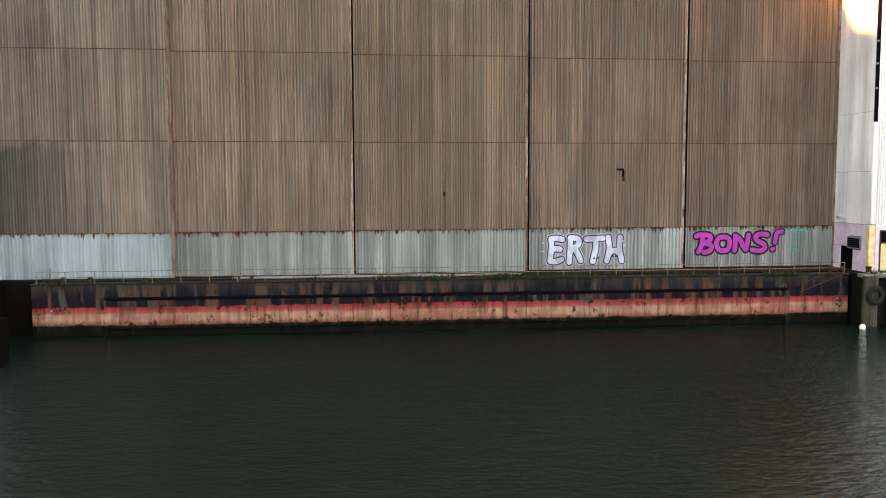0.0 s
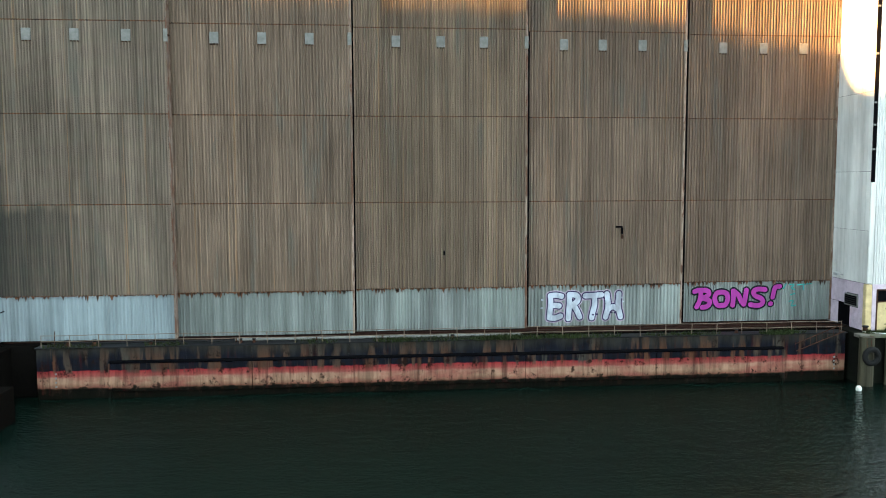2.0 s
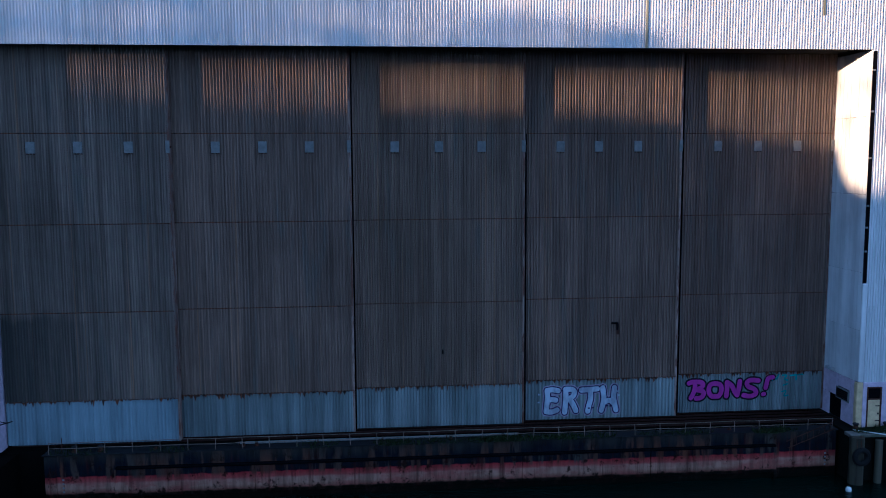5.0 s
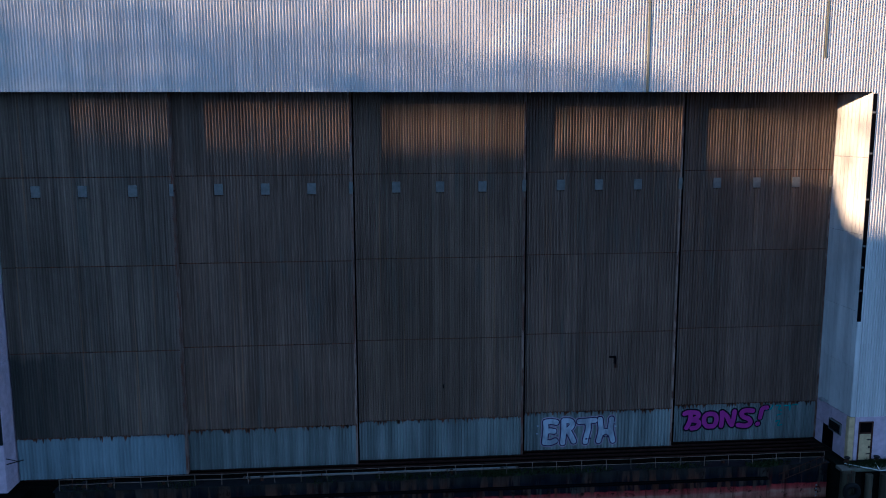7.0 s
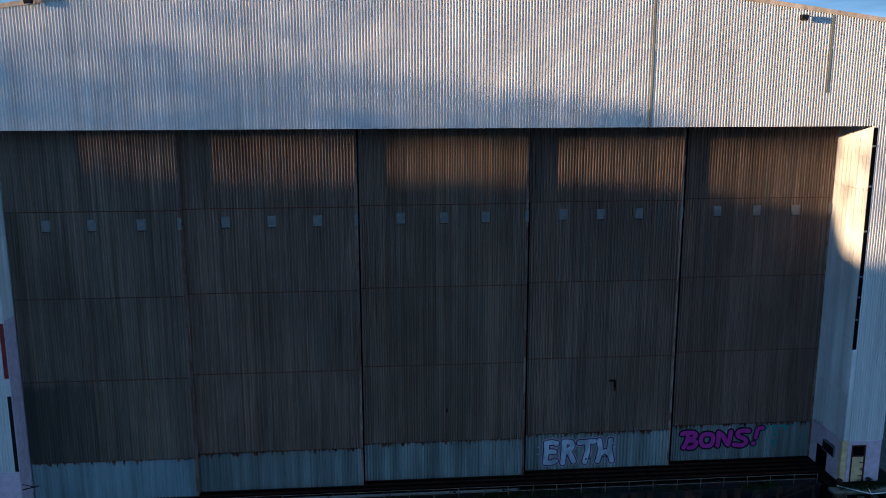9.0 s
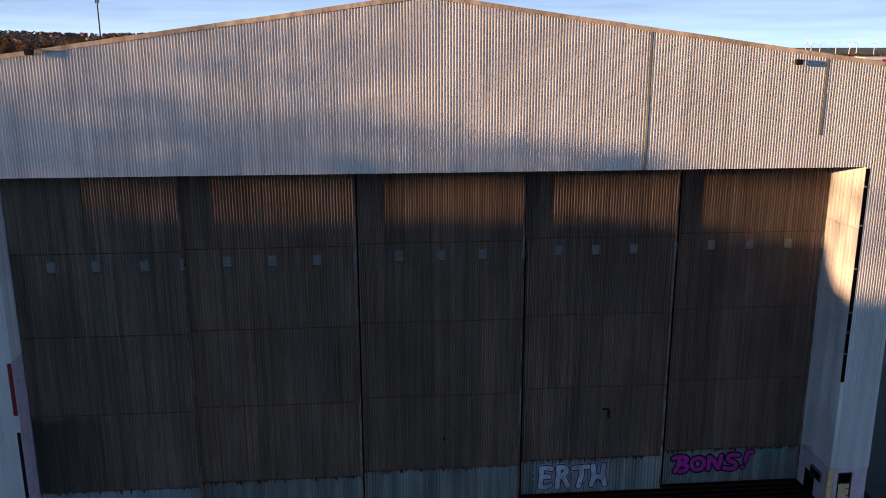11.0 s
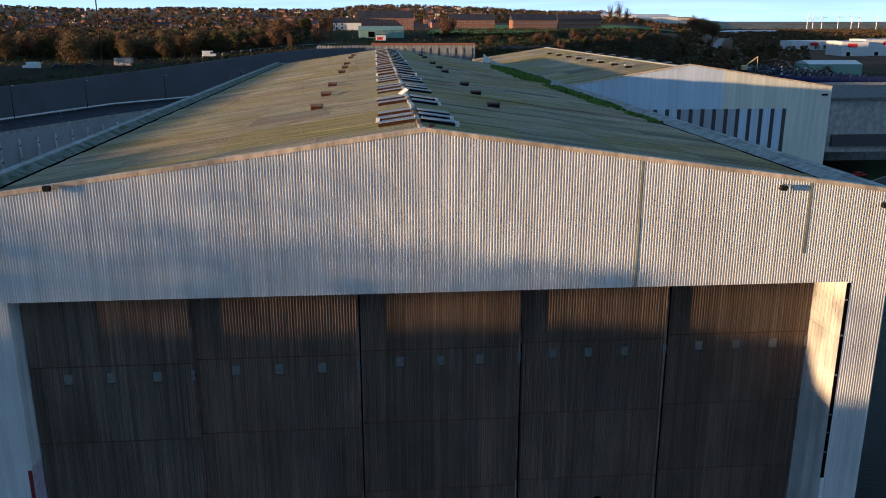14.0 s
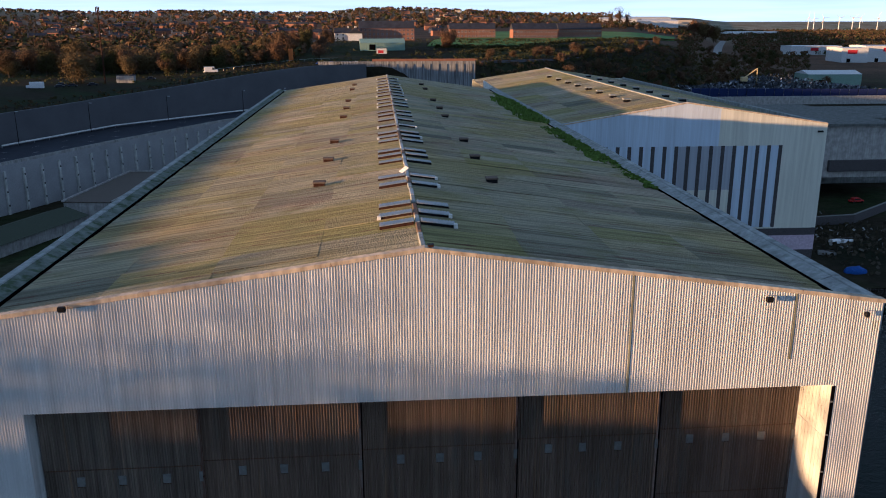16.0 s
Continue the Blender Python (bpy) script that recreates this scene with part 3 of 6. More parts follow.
# ---- dock gate ----
def caisson_material():
    k = Mat("caisson_paint", 0.7, 0.0, 0.03)
    z = k.axis("Z")
    wob = k.math("MULTIPLY", k.math("SUBTRACT", k.noise(1.3, 7), 0.5), 0.30)
    h = k.math("ADD", z, wob)
    bands = k.ramp(k.math("DIVIDE", k.math("ADD", h, 1.0), 4.0),
                   (0.0, (0.005, 0.006, 0.005)), (0.305, (0.008, 0.008, 0.006)), (0.33, (0.30, 0.15, 0.10)), (0.40, (0.56, 0.37, 0.25)), (0.49, (0.58, 0.36, 0.26)),
                   (0.525, (0.46, 0.13, 0.11)), (0.605, (0.38, 0.05, 0.06)), (0.625, (0.014, 0.017, 0.027)), (1.0, (0.014, 0.017, 0.028)))
    salmon = k.ramp(k.noise(0.45, 5, (1, 1, 2.5)), (0.45, 0.0), (0.62, 0.7))
    bands = k.mix(k.math("MULTIPLY", salmon, k.ramp(k.math("DIVIDE", h, 3.0), (0.08, 0.0), (0.12, 1.0), (0.38, 1.0), (0.42, 0.0))), bands, (0.42, 0.13, 0.11))
    runs = k.ramp(k.noise(1.0, 6, (1.3, 1.3, 0.16)), (0.50, 0.0), (0.56, 0.9))
    brown = k.mix(k.ramp(k.noise(0.7, 5, (1, 1, 0.3)), (0.35, 0.0), (0.65, 1.0)), (0.10, 0.097, 0.08), (0.19, 0.08, 0.04))
    upper = k.ramp(k.math("DIVIDE", h, 3.0), (0.0, 0.22), (0.40, 0.26), (0.46, 0.9))
    c = k.mix(k.math("MULTIPLY", runs, upper), bands, brown)
    spots = k.ramp(k.noise(1.3, 9, (1, 1, 0.8), rough=0.75), (0.55, 0.0), (0.62, 0.92))
    c = k.mix(spots, c, (0.022, 0.012, 0.010))
    drips = k.ramp(k.noise(1.0, 6, (2.3, 2.3, 0.12)), (0.57, 0.0), (0.66, 0.55))
    c = k.mix(drips, c, (0.06, 0.012, 0.012))
    grime = k.ramp(k.math("ADD", k.math("DIVIDE", z, 3.0), k.math("MULTIPLY", k.math("SUBTRACT", k.noise(1.0, 6, (0.7, 0.7, 0.25)), 0.5), 0.7)), (0.72, 0.0), (0.95, 0.6))
    c = k.mix(grime, c, (0.07, 0.072, 0.06))
    weed = k.ramp(k.math("ADD", k.math("MULTIPLY", k.math("SUBTRACT", k.noise(2.2, 8, rough=0.7), 0.5), 4.2), k.math("MULTIPLY", z, -1.0)), (0.0, 0.0), (0.12, 1.0))
    c = k.mix(k.math("MULTIPLY", weed, 0.9), c, (0.008, 0.009, 0.006))
    c = k.mix(1.0, c, k.ramp(k.noise(1.0, 6, (3.0, 3.0, 0.5)), (0.36, 0.68), (0.6, 1.12)), "MULTIPLY")
    c = k.mix(1.0, c, (0.46, 0.43, 0.42), "MULTIPLY")
    k.colour(c)
    k.bump(k.noise(4, 7), 0.4, 0.05)
    return k.m


M_caisson = caisson_material()
cais = thing("dock_gate", "steel dock gate, navy over red and cream bands, streaked with rust", "dock gate")
part("gate_body", boxes((-22.2, 33.4, 54.0, 54.95, -3, DECK), bevel=0.02), M_caisson, cais)
xs_p = [-17.5 + 46.25 * i / 5 for i in range(6)]
for a, b in zip(xs_p, xs_p[1:]):
    part("fender_panel", boxes((a + 0.02, b - 0.02, 53.80, 54.0, 0.02, 1.9), bevel=0.03), M_caisson, cais)
part("rubbing_strake", boxes((-17.5, 28.75, 53.72, 54.0, 1.92, 2.10), bevel=0.04), M_black, cais, "black rubbing strake")
for x in (-17.5, 28.75):
    part("end_post", boxes((x - 0.1, x + 0.1, 53.76, 54.0, -2.8, 1.9), bevel=0.03), M_caisson, cais)
part("deck_plate", boxes((-22.3, 33.5, 53.92, 55.05, DECK, DECK + 0.07), bevel=0.02), M_frame_dark, cais, "dirty steel deck plate")
for i in range(26):
    x = -21.2 + i * 2.15
    part("stiffener", boxes((x - 0.04, x + 0.04, 53.94, 54.0, 2.1, DECK - 0.05)), M_caisson, cais)
for x in (-21.0, 32.6):
    for j in range(4):
        part("draught_mark", boxes((x - 0.06, x + 0.06, 53.985, 54.0, 0.35 + 0.28 * j, 0.47 + 0.28 * j)), M_plate, cais, "worn white draught mark")

M_rail = plain("weathered_rail_paint", (0.17, 0.13, 0.10), 0.7, 0.0, 0.5, 1.5)
rail = thing("handrail", "thin rusty handrail along the dock gate", "railing")
tops = DECK + 0.07
for i in range(31):
    x = -21.9 + 55.0 * i / 30
    lean = random.uniform(-0.06, 0.06)
    part("post", tubes(((x, 54.1, tops), (x + lean, 54.1, tops + 0.8), 0.026), seg=6), M_rail, rail)
for z in (0.40, 0.78):
    for i in range(30):
        a, b = -21.9 + 55.0 * i / 30, -21.9 + 55.0 * (i + 1) / 30
        part("rail", tubes(((a, 54.1, tops + z + 0.02 * math.sin(a * 1.3)), (b, 54.1, tops + z + 0.02 * math.sin(b * 1.3)), 0.022), seg=6), M_rail, rail)

def mooring_bollard(x, y, z, s=1.0):
    ob = thing("bollard", "short dark cast-iron mooring bollard", "bollard", "bollards on the gate", at=(x, y, z))
    bm = bmesh.new()
    tube(bm, (0, 0, 0), (0, 0, 0.06), 0.36 * s, 0.34 * s, 14)
    tube(bm, (0, 0, 0.06), (0, 0, 0.42 * s), 0.24 * s, 0.22 * s, 14)
    part("stem", bm, M_rust, ob)
    part("cap", tubes(((0, 0, 0.42 * s), (0, 0, 0.55 * s), 0.24 * s, 0.34 * s), ((0, 0, 0.55 * s), (0, 0, 0.62 * s), 0.34 * s, 0.28 * s), seg=14), M_frame_dark, ob)
    return ob


for x in (-20.35, -18.65):
    mooring_bollard(x, 54.55, tops, 0.62)
for x in (-15.0, -9.1, -8.2, 5.3, 9.0, 25.6):
    mooring_bollard(x, 54.6, tops, 0.42)
pole = thing("marker_pole", "thin rusty upright marker pole", "pole", at=(-21.2, 54.5, tops))
part("shaft", tubes(((0, 0, 0), (0.05, 0, 1.0), 0.035, 0.03)), M_rust, pole)
pipe = thing("water_pipe", "pale steel pipe lying along the gate", "pipe", at=(0, 0, 0))
part("pipe_run", tubes(((-9.5, 54.75, tops + 0.16), (10.2, 54.75, tops + 0.16), 0.09)), M_plate, pipe)
part("pipe_run", tubes(((-21.5, 54.8, tops + 0.12), (-9.5, 54.75, tops + 0.12), 0.06)), M_frame_dark, pipe)
for x in (-9.4, -4, 0.5, 5, 10.1):
    part("flange", tubes(((x - 0.04, 54.75, tops + 0.16), (x + 0.04, 54.75, tops + 0.16), 0.15)), M_rust, pipe)
ladder = thing("ladder", "bent rusty ladder rail on the gate end", "ladder", at=(0, 0, 0))
part("stile", tubes(((29.6, 53.9, 2.25), (33.0, 53.85, 3.6), 0.03), seg=6), M_rust, ladder)
part("stile", tubes(((29.7, 53.9, 1.75), (33.2, 53.85, 3.1), 0.03), seg=6), M_rust, ladder)
for i in range(8):
    x = 29.9 + i * 0.42
    part("rung", tubes(((x, 53.88, 1.85 + i * 0.167), (x, 53.88, 2.34 + i * 0.167), 0.018), seg=5), M_rust, ladder)


def tufts(name, label, spots, size=(0.18, 0.5), material=M_grass):
    rng = random.Random(5)
    v, f = [], []
    for x, y, z, r, n in spots:
        for _ in range(n):
            a, d = rng.uniform(0, 6.28), r * math.sqrt(rng.random())
            px, py = x + d * math.cos(a), y + d * 0.45 * math.sin(a)
            hgt, b, w = rng.uniform(*size), rng.uniform(0, 6.28), rng.uniform(0.02, 0.05)
            lx, ly = rng.uniform(-0.5, 0.5) * hgt, rng.uniform(-0.6, 0.2) * hgt
            k = len(v)
            v += [(px - w * math.cos(b), py - w * math.sin(b), z), (px + w * math.cos(b), py + w * math.sin(b), z), (px + lx, py + ly, z + hgt * rng.uniform(0.3, 1))]
            f.append((k, k + 1, k + 2))
    return tagged(add_part(name, pydata(name, v, f), material, None), label, "grass", kind="stuff")


rg = random.Random(11)
spots = [(rg.uniform(-0.5, 17), 54.15, tops, 1.4, 130) for _ in range(14)] + [(rg.uniform(8, 30), 54.2, tops, 1.0, 70) for _ in range(12)] + [(28.3, 54.0, tops, 1.3, 420), (-20, 54.4, tops, 2.0, 160), (-14, 54.3, tops, 1.5, 120), (-4, 54.2, tops, 1.5, 120)]
tufts("gate_grass", "rough grass and moss growing along the gate", spots)

# dock sill: recessed floor between gate and doors, its shade set in the colour
M_shade_black = plain("shade_black_concrete", (0.005, 0.0045, 0.004), 0.9, spec=0.0)
tagged(part("dock_floor", boxes((-40, 38, 54.97, 66, -3, 3.0)), M_shade_black, None), "concrete sill before the doors, near black for its shade", "floor", kind="structure")
M_old_rust = plain("old_rail_rust", (0.022, 0.009, 0.006), 0.85, 0, 0.5, 2.0)
sill = thing("door_rail", "rusty steel door rail on the sill", "rail")
for y in (55.95, 56.63, 57.31, 57.99, 58.65):
    part("rail_bar", boxes((-25, 34.6, y - 0.05, y + 0.05, 3.0, 3.12)), M_old_rust, sill)

# ---- quays ----
quay = thing("quay_east", "mossy concrete quay faced with round piles", "quay", kind="structure")
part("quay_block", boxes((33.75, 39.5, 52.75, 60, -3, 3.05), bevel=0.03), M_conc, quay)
part("coping", boxes((33.55, 39.6, 52.45, 53.3, 2.85, 3.1), bevel=0.04), cast_concrete("coping_concrete", (0.16, 0.15, 0.13), 0.5), quay, "pale concrete coping")
M_pile = sheet_paint("pile_paint", (0.085, 0.078, 0.052), streak=0.6, rust_at=0.6)
for i, x in enumerate((33.95, 35.6, 36.7, 37.8, 39.2)):
    r = 0.5 if i == 0 else 0.26
    part("pile", tubes(((x, 52.35, -3), (x, 52.35, 2.7 if i else 3.0), r), seg=16), M_pile, quay, "streaked pale pile" if i == 0 else "")
tyre = thing("tyre_fender", "black rubber tyre hung as a fender", "tyre", at=(33.9, 51.66, 1.75))
bm = bmesh.new()
n1, n2, R, r = 24, 10, 0.48, 0.2
ring = [[bm.verts.new(((R + r * math.cos(b)) * math.cos(a), 0.85 * r * math.sin(b), (R + r * math.cos(b)) * math.sin(a))) for b in (6.2832 * j / n2 for j in range(n2))] for a in (6.2832 * i / n1 for i in range(n1))]
for i in range(n1):
    for j in range(n2):
        bm.faces.new((ring[i][j], ring[(i + 1) % n1][j], ring[(i + 1) % n1][(j + 1) % n2], ring[i][(j + 1) % n2]))
part("tyre_body", bm, M_rubber, tyre)
part("hanging_chain", tubes(((0, 0, 0.6), (0.1, 0.35, 1.45), 0.025)), M_rust, tyre)
rope = thing("mooring_rope", "pale rope lying across the quay", "rope", at=(0, 0, 0))
part("strand", tubes(((34.3, 53.4, 3.13), (36.1, 51.9, 3.16), 0.035), ((36.1, 51.9, 3.16), (39.5, 52.2, 3.2), 0.035), ((36.1, 51.9, 3.16), (36.6, 53.3, 3.14), 0.035)), M_white, rope)
buoy = thing("buoy", "white plastic buoy floating by the quay", "buoy", at=(32.65, 51.0, WATER + 0.12))
bm = bmesh.new()
bmesh.ops.create_uvsphere(bm, u_segments=16, v_segments=10, radius=0.22, matrix=Matrix.Diagonal((0.9, 0.9, 1.05, 1)))
part("float_body", bm, M_white, buoy)
part("eye", tubes(((0, 0, 0.2), (0, 0, 0.32), 0.04)), M_rust, buoy)
for x in (34.6, 36.9):
    mooring_bollard(x, 53.6, 3.1, 0.7)
tufts("quay_grass", "rough grass on the quay edge", [(rg.uniform(35, 39.3), rg.uniform(52.8, 53.8), 3.06, 0.9, 150) for _ in range(14)])

pier = thing("quay_west", "mossy concrete pier end, near black for its shade", "quay", kind="structure")
# pier and recess wall: deep shade is put into the near-black colour
part("pier_block", boxes((-70, -21.6, 34, 49.2, -3, 1.7), bevel=0.04), M_shade_black, pier)
part("quay_block", boxes((-70, -24.2, 49.2, 66, -3, 2.9), bevel=0.04), M_shade_black, pier, "recess wall coloured black for its shade")
tufts("pier_grass", "grass on the pier", [(-23, 47.5, 1.7, 1.2, 200), (-22.6, 46, 1.7, 1.0, 120)])
bracket = thing("wall_bracket", "bent dark steel bracket on the jamb", "bracket", at=(0, 0, 0))
part("arm", tubes(((-25.2, 54.0, 5.1), (-23.9, 53.6, 5.55), 0.04), ((-25.2, 54.0, 5.5), (-24.2, 53.7, 5.4), 0.03)), M_frame_dark, bracket)

# ---- plates, hook and graffiti on the doors ----
PLATES = ((-22.59, -19.53, -16.24), (-10.65, -7.47, -4.28), (1.62, 4.75, 7.80), (13.67, 16.50, 19.44), (25.75, 28.84, 31.91))
for (x0, x1, y), xs in zip(LEAVES, PLATES):
    for x in xs:
        ob = thing("vent_plate", "square pale steel plate on the ribbed door", "plate", "plates on the doors", at=(x, y - 0.16, 23.54))
        part("plate", boxes((-0.30, 0.30, -0.06, 0.03, -0.39, 0.39), bevel=0.02), M_plate, ob)
        for d in (-0.22, 0, 0.22):
            part("lug", boxes((d - 0.05, d + 0.05, -0.04, 0.03, -0.46, -0.39)), M_rust, ob)
    ob = thing("latch_plate", "narrow pale latch plate on the door edge", "plate", "latch plates on the doors", at=(x1 - 0.12, y - 0.14, 23.57))
    part("plate", boxes((-0.14, 0.14, -0.05, 0.04, -0.42, 0.42), bevel=0.02), M_plate, ob)
    part("bolt", boxes((0.1, 0.24, -0.04, 0.04, -0.1, 0.05)), M_rust, ob)
hook = thing("torn_sheet", "bent torn strip of rusty steel on a door", "scrap", at=(17.95, 57.78, 10.27))
part("strip", boxes((-0.3, 0.22, -0.12, -0.03, 0.1, 0.24), (0.1, 0.26, -0.13, -0.03, -0.38, 0.12), bevel=0.02), M_black, hook)
part("stain", boxes((0.12, 0.3, -0.07, -0.05, -0.7, -0.4)), M_rust, hook)
spot = thing("torn_hole", "small dark torn hole in a door sheet", "hole", at=(4.95, 57.11, 8.76))
part("edge", boxes((-0.06, 0.06, -0.06, -0.03, -0.2, 0.12), bevel=0.01), M_black, spot)


def stroke_mesh(strokes, half, y):
    """Ribbons along polylines in the xz plane, with round ends, each piece a hair before the last."""
    bm = bmesh.new()
    for line in strokes:
        pts = [Vector((a, 0, b)) for a, b in line]
        n = 10
        left, right = [], []
        for i, p in enumerate(pts):
            d = (pts[min(i + 1, len(pts) - 1)] - pts[max(i - 1, 0)]).normalized()
            nrm = Vector((-d.z, 0, d.x)) * half
            left.append(p + nrm)
            right.append(p - nrm)
        d0, d1 = (pts[0] - pts[1]).normalized(), (pts[-1] - pts[-2]).normalized()
        start = [pts[0] + half * (math.cos(math.pi * k / n) * (left[0] - pts[0]).normalized() + math.sin(math.pi * k / n) * d0) for k in range(1, n)]
        end = [pts[-1] + half * (math.cos(math.pi * k / n) * (right[-1] - pts[-1]).normalized() + math.sin(math.pi * k / n) * d1) for k in range(1, n)]
        L = [bm.verts.new((p.x, y, p.z)) for p in left]
        R = [bm.verts.new((p.x, y, p.z)) for p in right]
        S = [bm.verts.new((p.x, y, p.z)) for p in start]
        E = [bm.verts.new((p.x, y, p.z)) for p in end]
        for i in range(len(pts) - 1):
            bm.faces.new((L[i], L[i + 1], R[i + 1], R[i]))
        bm.faces.new([L[0]] + S + [R[0]])
        bm.faces.new([R[-1]] + E + [L[-1]])
        y -= 0.0012
    return bm


def rounded(line, n=4):
    """Smooths a polyline by corner cutting."""
    for _ in range(n if len(line) > 2 else 0):
        out = [line[0]]
        for (ax, az), (bx, bz) in zip(line, line[1:]):
            out += [(0.75 * ax + 0.25 * bx, 0.75 * az + 0.25 * bz), (0.25 * ax + 0.75 * bx, 0.25 * az + 0.75 * bz)]
        line = out + [line[-1]]
    return line


def spray(name, c, rough=0.55, vary=0.2):
    k = Mat(name, rough)
    k.colour(k.mix(k.ramp(k.noise(2.0, 6, (1, 1, 0.4)), (0.4, 0.0), (0.6, 1.0)), tuple(v * (1 - vary) for v in c), c))
    return k.m


LETTERS = {
    "E": [[(0.22, 1.74), (0.26, 1.2), (0.2, 0.6), (0.16, 0.2)], [(0.22, 1.74), (0.6, 1.80), (0.98, 1.70)], [(0.25, 1.02), (0.55, 1.08), (0.82, 1.02)], [(0.16, 0.2), (0.55, 0.14), (0.92, 0.30)]],
    "R": [[(0.18, 1.80), (0.20, 1.2), (0.15, 0.5), (0.12, 0.12)], [(0.2, 1.80), (0.75, 1.78), (0.80, 1.35), (0.45, 1.10)], [(0.45, 1.10), (0.72, 0.65), (0.90, 0.22)]],
    "T": [[(-0.05, 1.70), (0.5, 1.72), (1.05, 1.76)], [(0.55, 1.7), (0.62, 1.1), (0.45, 0.5), (0.40, 0.14)]],
    "H": [[(0.10, 1.82), (0.22, 1.0), (0.02, 0.18)], [(0.2, 0.75), (0.55, 0.95), (0.85, 0.72)], [(0.92, 1.82), (0.85, 1.0), (1.05, 0.18)]],
    "B": [[(-0.05, 1.55), (0.25, 1.70), (0.38, 1.4), (0.30, 0.8), (0.10, 0.35)], [(0.30, 1.65), (0.85, 1.62), (0.90, 1.25), (0.45, 1.0)], [(0.45, 1.0), (1.0, 0.85), (0.85, 0.35), (0.45, 0.30)]],
    "O": [[(0.52, 1.48), (0.15, 1.42), (0.05, 0.85), (0.28, 0.40), (0.55, 0.42)], [(0.48, 1.48), (0.85, 1.42), (0.96, 0.95), (0.80, 0.42), (0.52, 0.42)]],
    "N": [[(0.08, 0.42), (0.12, 1.0), (0.10, 1.55)], [(0.12, 1.55), (0.45, 1.25), (0.62, 0.75), (0.80, 0.48)], [(0.80, 0.48), (0.90, 1.0), (0.95, 1.60)]],
    "S": [[(1.0, 1.62), (0.50, 1.70), (0.20, 1.50), (0.32, 1.12), (0.80, 0.95), (0.92, 0.55), (0.55, 0.32), (0.05, 0.45)]],
    "!": [[(0.75, 1.75), (0.42, 1.72), (0.35, 1.35), (0.28, 0.95)], [(0.12, 0.46), (0.17, 0.48)]],
}


def graffiti(word, x, z, w, h, gap, y, fill, line, half, thick, label, halo=None):
    ob = thing("graffiti", label, "graffiti", at=(0, 0, 0))
    for i, ch in enumerate(word):
        x0 = x + i * (w + gap)
        strokes = [rounded([(x0 + a * w, z + b * h / 1.9) for a, b in s]) for s in LETTERS[ch]]
        if halo:
            part("halo", stroke_mesh(strokes, half + thick + 0.07, y + 0.006), halo, ob)
        part("outline", stroke_mesh(strokes, half + thick, y), line, ob)
        part("letter", stroke_mesh(strokes, half, y - 0.008), fill, ob)
    return ob


SILVER, VIOLET = spray("silver_spray", (0.42, 0.46, 0.54), vary=0.45), spray("violet_line", (0.022, 0.014, 0.06))
MAGENTA, INK = spray("magenta_spray", (0.30, 0.035, 0.26)), spray("black_line", (0.006, 0.006, 0.014))
LILAC = spray("lilac_halo", (0.36, 0.30, 0.38), vary=0.3)
TEAL = spray("teal_spray", (0.08, 0.42, 0.40), vary=0.5)
y4, y5 = LEAVES[3][2] - 0.10, LEAVES[4][2] - 0.10
graffiti("ERTH", 12.60, 3.57, 1.10, 2.0, 0.36, y4, SILVER, VIOLET, 0.20, 0.08, "silver bubble letters ERTH outlined in violet", LILAC)
graffiti("BONS", 24.1, 3.96, 1.20, 1.84, 0.22, y5, MAGENTA, INK, 0.18, 0.125, "magenta letters BONS! outlined in black")
graffiti("!", 29.85, 3.96, 1.15, 1.95, 0.1, y5, MAGENTA, INK, 0.17, 0.10, "magenta exclamation mark outlined in black")
tag = thing("graffiti", "faded teal scrawl beside the magenta letters", "graffiti", at=(0, 0, 0))
for s in ([(30.7, 5.5), (30.8, 5.9), (31.0, 5.5), (31.2, 5.95)], [(31.5, 5.9), (31.9, 5.9), (31.6, 5.6), (31.9, 5.5)], [(32.1, 5.85), (33.2, 5.95)], [(32.6, 5.9), (32.6, 5.5)], [(31.6, 5.1), (31.9, 5.2)], [(31.5, 4.6), (31.9, 4.7), (31.6, 4.2), (32.0, 4.3)]):
    part("scrawl", stroke_mesh([rounded(s)], 0.05, y5), TEAL, tag)
bars = thing("graffiti", "small illegible violet marks under the silver letters", "graffiti", at=(0, 0, 0))
for x, z in ((16.05, 3.95), (16.35, 3.98), (17.45, 4.1), (17.7, 4.08), (12.2, 4.5), (12.25, 5.1), (18.25, 5.2), (18.3, 4.9)):
    part("mark", boxes((x - 0.08, x + 0.08, y4 - 0.012, y4 - 0.008, z - 0.06, z + 0.06)), VIOLET if x > 13 and x < 18 else SILVER, bars)

# lamps and seams on the gable
def gable_lamp(x, z, s=1.0):
    ob = thing("wall_lamp", "small dark floodlight bracketed to the gable", "lamp", "lamps on the gable", at=(x, GY - 0.05, z))
    part("arm", tubes(((0, 0, 0.2), (0, -0.35, 0.15), 0.03)), M_galv, ob)
    part("housing", boxes((-0.22 * s, 0.22 * s, -0.62, -0.3, -0.15, 0.2), bevel=0.05), M_frame_dark, ob)
    part("glass", boxes((-0.18 * s, 0.18 * s, -0.63, -0.3, -0.19, -0.155)), M_plate, ob)
    return ob


